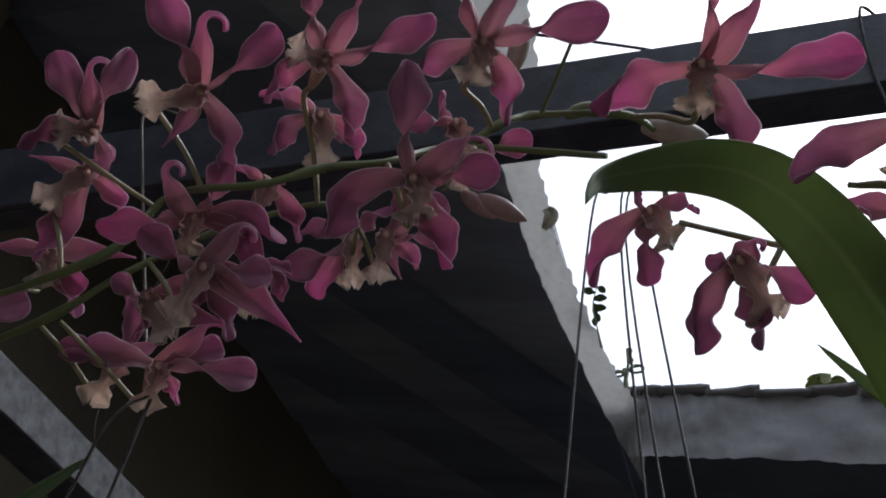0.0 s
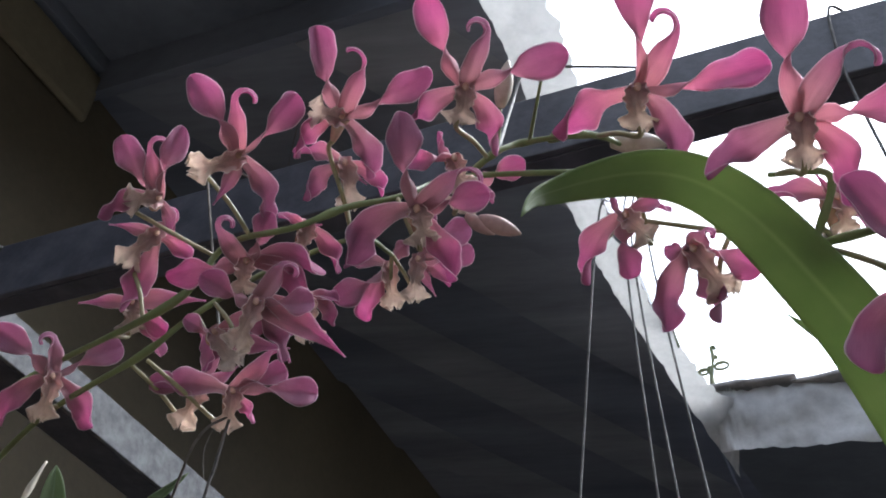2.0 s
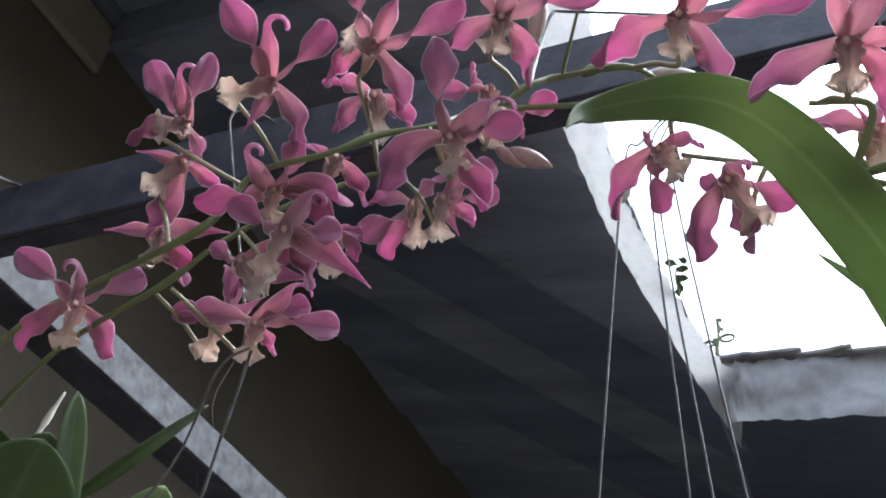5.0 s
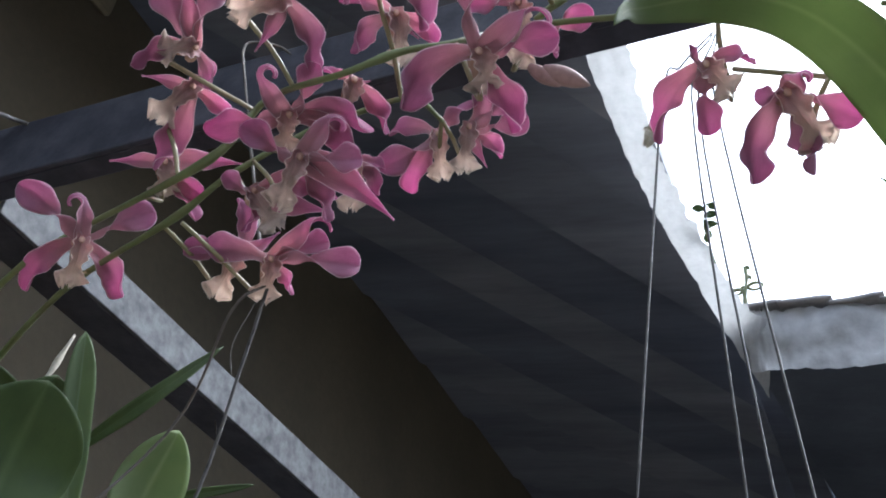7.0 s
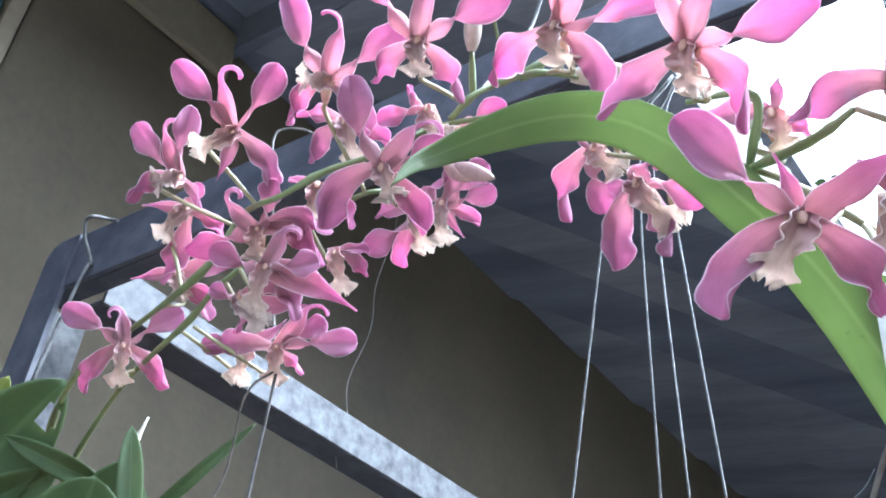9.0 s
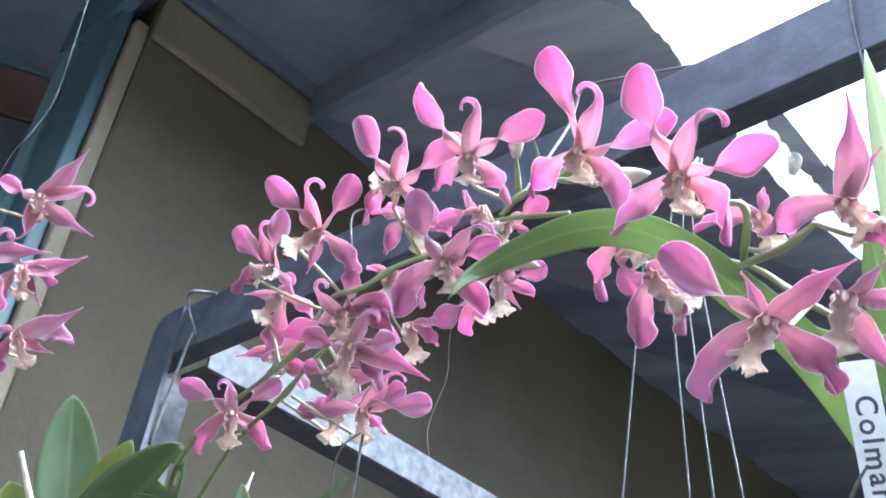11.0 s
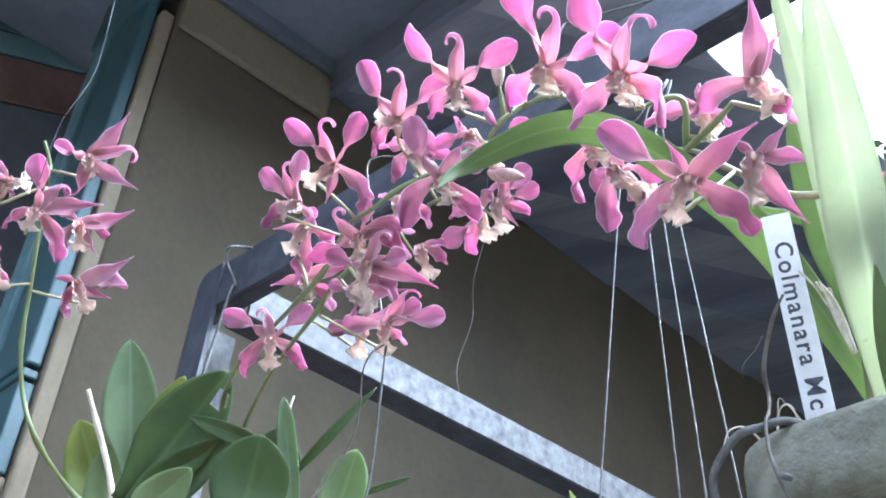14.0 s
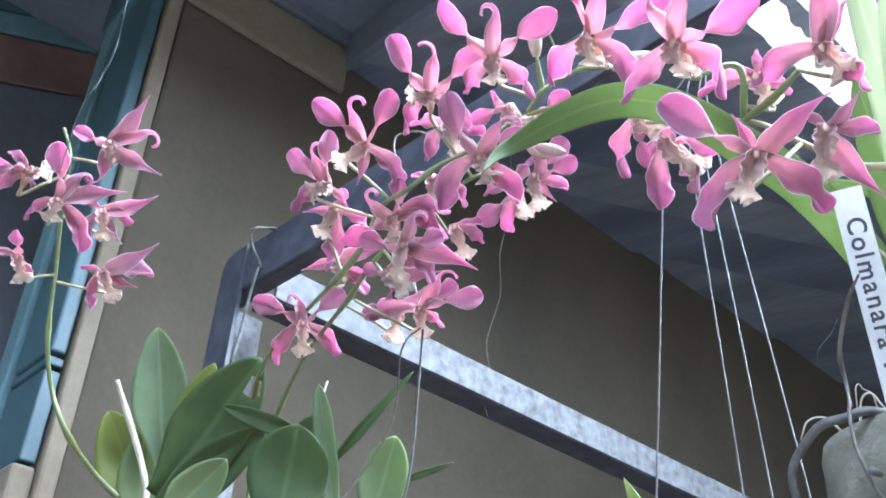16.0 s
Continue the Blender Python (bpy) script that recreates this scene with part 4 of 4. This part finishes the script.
part("leaf", leaf_mesh([(0.246, 0.392, 1.690), (0.2352, 0.401, 1.7714), (0.2042, 0.3865, 1.7882), (0.1866, 0.3827, 1.8035)], 0.010, EYE_SIDE, 0.32, 0.75, 0.5), LEAF, POTTED)
leaf(POTTED, (0.252, 0.385, 1.625), (0.290, 0.30, 1.76), 0.018, LEAF, -0.1, foot=0.2)
part("pseudobulb", tube(smooth_line([(0.25, 0.385, 1.62), (0.249, 0.378, 1.67), (0.250, 0.372, 1.715)], 5), 0.009, 0.006, 10, lumps=0.2), BULB, POTTED)
TRAY = Matrix.Translation((0.185, 0.3195, 0)) @ Matrix.Rotation(math.atan2(-0.285, 0.958), 4, "Z")


def tray_ring(inset, z, wob=0.0, n=8):
    """A rounded rectangle, drawn in by inset."""
    out = []
    for cx, cy, a0 in ((0.20, 0.12, 0), (0.04, 0.12, 90), (0.04, 0.04, 180), (0.20, 0.04, 270)):
        for k in range(n + 1):
            a = radians(a0 + 90 * k / n)
            r = 0.04 - inset
            p = Vector((cx + r * math.cos(a), cy + r * math.sin(a), z))
            out.append(TRAY @ (p + wob * noise.noise_vector(p * 38)))
        nxt = {0: (0.04, 0.12, 90), 90: (0.04, 0.04, 180), 180: (0.20, 0.04, 270), 270: (0.20, 0.12, 0)}[a0]
        end = Vector((cx, cy, z)) + (0.04 - inset) * Vector((math.cos(radians(a0 + 90)), math.sin(radians(a0 + 90)), 0))
        start = Vector((nxt[0], nxt[1], z)) + (0.04 - inset) * Vector((math.cos(radians(a0 + 90)), math.sin(radians(a0 + 90)), 0))
        for k in range(1, 10):
            p = end.lerp(start, k / 10)
            out.append(TRAY @ (p + wob * noise.noise_vector(p * 38)))
    return out


def tray_mesh(levels, wob):
    bm = bmesh.new()
    rings = [[bm.verts.new(p) for p in tray_ring(inset, z, wob)] for inset, z in levels]
    for a, b in zip(rings, rings[1:]):
        for k in range(len(a)):
            bm.faces.new((a[k], a[(k + 1) % len(a)], b[(k + 1) % len(b)], b[k]))
    bm.faces.new(rings[0][::-1])
    bm.faces.new(rings[-1])
    bmesh.ops.recalc_face_normals(bm, faces=bm.faces)
    return bm


part("tray", tray_mesh(((0.010, 1.594), (0.003, 1.5945), (0.0005, 1.597), (0.0, 1.604), (0.0, 1.612), (0.0, 1.620), (0.001, 1.6245), (0.004, 1.626), (0.009, 1.6255), (0.011, 1.616), (0.030, 1.615)), 0.0022), CEMENT, POTTED, "mossy grey cement tray")
part("growing_medium", tray_mesh(((0.0125, 1.6155), (0.014, 1.620), (0.024, 1.628), (0.036, 1.632)), 0.004), BARK, POTTED, "dark bark and dry roots")
bm = bmesh.new()
for line in (((0.216, 0.318, 1.622), (0.219, 0.313, 1.633), (0.223, 0.312, 1.635), (0.226, 0.314, 1.630), (0.231, 0.322, 1.622)), ((0.212, 0.330, 1.620), (0.206, 0.316, 1.629), (0.199, 0.313, 1.629), (0.194, 0.318, 1.624))):
    tube(smooth_line(line, 6), 0.0005, 0.0003, 5, bm, lumps=0.9)
part("dry_roots", bm, STALK, POTTED, "pale dry curling roots")
part("sheath", leaf_mesh([(0.250, 0.318, 1.655), (0.248, 0.309, 1.666), (0.2465, 0.304, 1.673), (0.244, 0.299, 1.680)], 0.004, (0.315, -0.065, 1.44), 0.5, 0.6, 0.6, 14, 0.3), STALK, POTTED, "torn papery sheath")

TAG = root("plant_label", (0.2246, 0.368, 1.617), "white plastic plant label with handwritten black lettering, stuck in the tray", "label")
lo, hi = Vector((0.2295, 0.353, 1.606)), Vector((0.2270, 0.313, 1.728))
along = (hi - lo).normalized()
facing = (Vector((0.315, -0.065, 1.44)) - (lo + hi) / 2)
facing = (facing - along * facing.dot(along)).normalized()
across = along.cross(facing)
TAGM = Matrix((across, along, facing)).transposed().to_4x4()
TAGM.translation = lo
bm = block((-0.0062, 0, -0.0004), (0.0062, (hi - lo).length, 0.0004), 0.0003, TAGM)
part("strip", bm, LABEL, TAG, "", False)
txt = bpy.data.curves.new("lettering", "FONT")
txt.body, txt.size, txt.align_y, txt.extrude, txt.offset, txt.space_character = "Colmanara Mc", 0.0106, "CENTER", 0.00008, 0.00017, 1.2
txt.materials.append(INK)
ob = new("lettering", txt)
ob.matrix_world = TAGM @ Matrix.Translation((0, (hi - lo).length - 0.013, 0.00052)) @ Matrix.Rotation(radians(-90), 4, "Z")
bpy.context.view_layer.update()
under(ob, TAG)
tagged(ob, label="black marker lettering")

# wires of the pots
wire("hanging_wire", [(0.137, 0.440, 1.962), (0.118, 0.430, 1.925), (0.108, 0.428, 1.90), (0.091, 0.431, 1.70), (0.066, 0.436, 1.40)], 0.0006, WIRE, "straight galvanised wire of a hanging pot")
wire("hanging_wire", [(0.137, 0.441, 1.962), (0.122, 0.428, 1.90), (0.130, 0.433, 1.70), (0.142, 0.452, 1.40)], 0.0006, WIRE, "straight galvanised wire of a hanging pot")
wire("hanging_wire", [(0.138, 0.442, 1.962), (0.126, 0.440, 1.90), (0.141, 0.440, 1.70), (0.165, 0.440, 1.40)], 0.0006, WIRE, "straight galvanised wire of a hanging pot")
wire("hanging_wire", [(0.139, 0.442, 1.962), (0.134, 0.435, 1.90), (0.156, 0.444, 1.70), (0.190, 0.458, 1.40)], 0.0006, WIRE, "straight galvanised wire of a hanging pot")


HANGER = root("tray_hanger", (0.2, 0.32, 1.59), "thick bent galvanised wire round the cement tray with a rusty tie", "wire")
part("loop", tube(smooth_line([(0.232, 0.318, 1.626), (0.222, 0.308, 1.6265), (0.214, 0.305, 1.624), (0.205, 0.304, 1.622), (0.197, 0.307, 1.616), (0.191, 0.312, 1.610), (0.190, 0.316, 1.602), (0.193, 0.320, 1.592), (0.205, 0.325, 1.589), (0.23, 0.33, 1.5895)], 8), 0.0017, 0.0017, 8), WIRE, HANGER)
part("tie", tube(smooth_line([(0.226, 0.314, 1.687), (0.220, 0.318, 1.680), (0.214, 0.323, 1.668), (0.211, 0.327, 1.659), (0.211, 0.331, 1.650), (0.213, 0.322, 1.640), (0.2155, 0.310, 1.631), (0.2165, 0.3015, 1.624), (0.217, 0.2995, 1.612), (0.219, 0.2995, 1.603), (0.221, 0.301, 1.595), (0.224, 0.306, 1.590)], 6), 0.0008, 0.0008, 6, lumps=0.5), WIRE_DARK, HANGER, "dull bent tie wire")
part("screw", tube([Vector((0.2235, 0.300, 1.5995)), Vector((0.2228, 0.2975, 1.5992)), Vector((0.222, 0.295, 1.599))], 0.0013, 0.0016, 8), WIRE, HANGER, "small screw head")

HUNG = root("hanging_pot", (0.13, 0.446, 1.30), "small clay pot with a strap-leaved plant on four wires", "pot plant")
part("pot", lathe(((0.02, 1.30), (0.055, 1.30), (0.074, 1.385), (0.078, 1.388), (0.078, 1.402), (0.070, 1.402), (0.066, 1.385), (0.02, 1.385)), (0.128, 0.447)), CLAY, HUNG, "brown clay pot")
part("leaf", leaf_mesh([(0.12, 0.447, 1.386), (0.110, 0.449, 1.50), (0.089, 0.447, 1.61), (0.068, 0.434, 1.669)], 0.020, EYE_SIDE, 0.35, 0.4, 0.5), LEAF_YELLOW, HUNG, "yellow-green strap leaf")
part("leaf", leaf_mesh([(0.135, 0.455, 1.386), (0.150, 0.470, 1.46), (0.172, 0.475, 1.53)], 0.018, EYE_SIDE, 0.35, 0.4, 0.5), LEAF_YELLOW, HUNG)

# torn tissue at the leaf's hole
part("torn_tissue", leaf_mesh([(-0.263, 0.447, 1.797), (-0.258, 0.449, 1.806), (-0.252, 0.451, 1.812), (-0.248, 0.453, 1.818)], 0.007, EYE_SIDE, 0.6, 0.6, 0.5, 12, 0.5), STALK, ORCHID, "pale torn leaf tissue")


# ---- small things ----
part("screw", tube([hv(-0.382, 0.427, 1.958), hv(-0.382, 0.427, 1.950), hv(-0.382, 0.427, 1.943)], 0.0018, 0.0013, 8), LABEL, RACK, "pale screw end below the rail")
root_line = [hv(-0.431, 0.702, 1.905), hv(-0.436, 0.700, 1.93), hv(-0.428, 0.700, 1.955), hv(-0.44, 0.705, 2.0), hv(-0.432, 0.715, 2.06), hv(-0.44, 0.72, 2.12), hv(-0.436, 0.73, 2.2), hv(-0.43, 0.72, 2.3), hv(-0.43, 0.72, 2.475)]
tagged(mesh_ob("dry_root", tube(smooth_line(root_line, 8), 0.0007, 0.0004, 6, lumps=0.9), WIRE_DARK), "thin dry twisted root hanging over the cross rail", "root")
tagged(mesh_ob("cobweb_thread", tube(smooth_line([(-0.150, 0.19, 1.99), (-0.157, 0.199, 1.961), (-0.182, 0.219, 1.926), (-0.198, 0.224, 1.906), (-0.212, 0.226, 1.890), (-0.240, 0.242, 1.862)], 6), 0.0005, 0.0003, 5, lumps=1.2), WEB), "grey dusty cobweb thread beside the side spray", "cobweb")

part("dry_roots", tube(smooth_line([(0.2384, 0.2918, 1.6819), (0.2418, 0.2977, 1.6778), (0.2447, 0.3048, 1.6718), (0.2482, 0.3103, 1.6682)], 6), 0.0004, 0.0008, 6, lumps=0.8), STALK, POTTED, "pale torn leaf fibres")
part("dry_roots", tube(smooth_line([(0.2431, 0.2977, 1.6788), (0.2442, 0.3007, 1.6762), (0.2472, 0.3021, 1.677), (0.2474, 0.3058, 1.6729)], 6), 0.0006, 0.0003, 6, lumps=0.8), STALK, POTTED, "pale torn leaf fibres")
part("dry_roots", tube(smooth_line([(0.2121, 0.338, 1.640), (0.2135, 0.3348, 1.6489), (0.2151, 0.3348, 1.6502), (0.2158, 0.3365, 1.6487), (0.2183, 0.3394, 1.6475), (0.2193, 0.3412, 1.640)], 6), 0.0005, 0.0003, 6, lumps=1.2), STALK, POTTED, "pale dry curled bits at the foot of the label")
tagged(mesh_ob("cobweb_thread", tube(smooth_line([(0.2147, 0.3168, 1.671), (0.2113, 0.3184, 1.6664), (0.2053, 0.319, 1.6607), (0.2034, 0.3220, 1.6560)], 6), 0.0002, 0.0001, 5, lumps=1.5), WEB), "dusty cobweb thread on the tie wire of the tray", "cobweb")


def sprig(name, base, points, leaves, size, label, mat=LEAF_DARK, seed=1, stout=0.0016):
    """A weed: a thin stem with small oval leaves on either side."""
    r = random.Random(seed)
    plant = root(name, base, label, "weed")
    line = smooth_line(points, 6)
    part("stalk", tube(line, stout, stout / 2, 6, lumps=0.6), BULB, plant)
    for k in range(leaves):
        p = line[int((0.5 + 0.5 * k / max(leaves - 1, 1)) * (len(line) - 1))]
        a = r.uniform(0, 6.28)
        d = Vector((math.cos(a), 0.3 * math.sin(a), r.uniform(-0.9, 0.3))).normalized()
        w = size * r.uniform(0.7, 1.2)
        part("leaf", leaf_mesh([p, p + d * w * 0.5 + Vector((0, 0, 0.002)), p + d * w], w * 0.6, (0.1, 0.0, 1.5), 0.15, 0.6, 0.2, 8), mat, plant)
    return plant


yv = lambda u, v, z: YARD @ Vector((u, v, z))
sprig("roof_weed", yv(-0.112, 1.215, 2.385), [yv(-0.112, 1.215, 2.385), yv(-0.116, 1.205, 2.415), yv(-0.120, 1.20, 2.445), yv(-0.114, 1.20, 2.478)], 9, 0.017, "small leafy weed growing from the zinc flashing", seed=4)
twig = sprig("roof_twig", yv(-0.108, 1.45, 2.455), [yv(-0.108, 1.45, 2.455), yv(-0.110, 1.45, 2.49), yv(-0.104, 1.45, 2.525), yv(-0.106, 1.45, 2.548)], 3, 0.012, "dark dry twig with curled ends on the roof corner", BULB, seed=9, stout=0.0045)
for du, dz, r in ((0.016, 0.052, 0.011), (-0.013, 0.046, 0.008)):
    part("loop", tube([yv(-0.108 + du + r * math.cos(a), 1.45, 2.455 + dz + 0.6 * r * math.sin(a)) for a in [0.52 * k for k in range(13)]], 0.0030, 0.0024, 7, lumps=0.5), BULB, twig)
sprig("roof_weed", yv(0.17, 1.60, 2.47), [yv(0.17, 1.60, 2.47), yv(0.185, 1.60, 2.52), yv(0.205, 1.60, 2.565)], 26, 0.036, "bright green weed on the far tiles", LEAF_YELLOW, seed=12)
tagged(mesh_ob("dry_leaf", leaf_mesh([yv(-0.140, 0.968, 2.385), yv(-0.133, 0.964, 2.392), yv(-0.130, 0.962, 2.402), yv(-0.136, 0.962, 2.412)], 0.017, (0.1, 0.0, 1.5), 0.9, 0.5, 0.5, 14, 0.4), STALK), "curled dry brown leaf caught on the zinc flashing", "leaf")
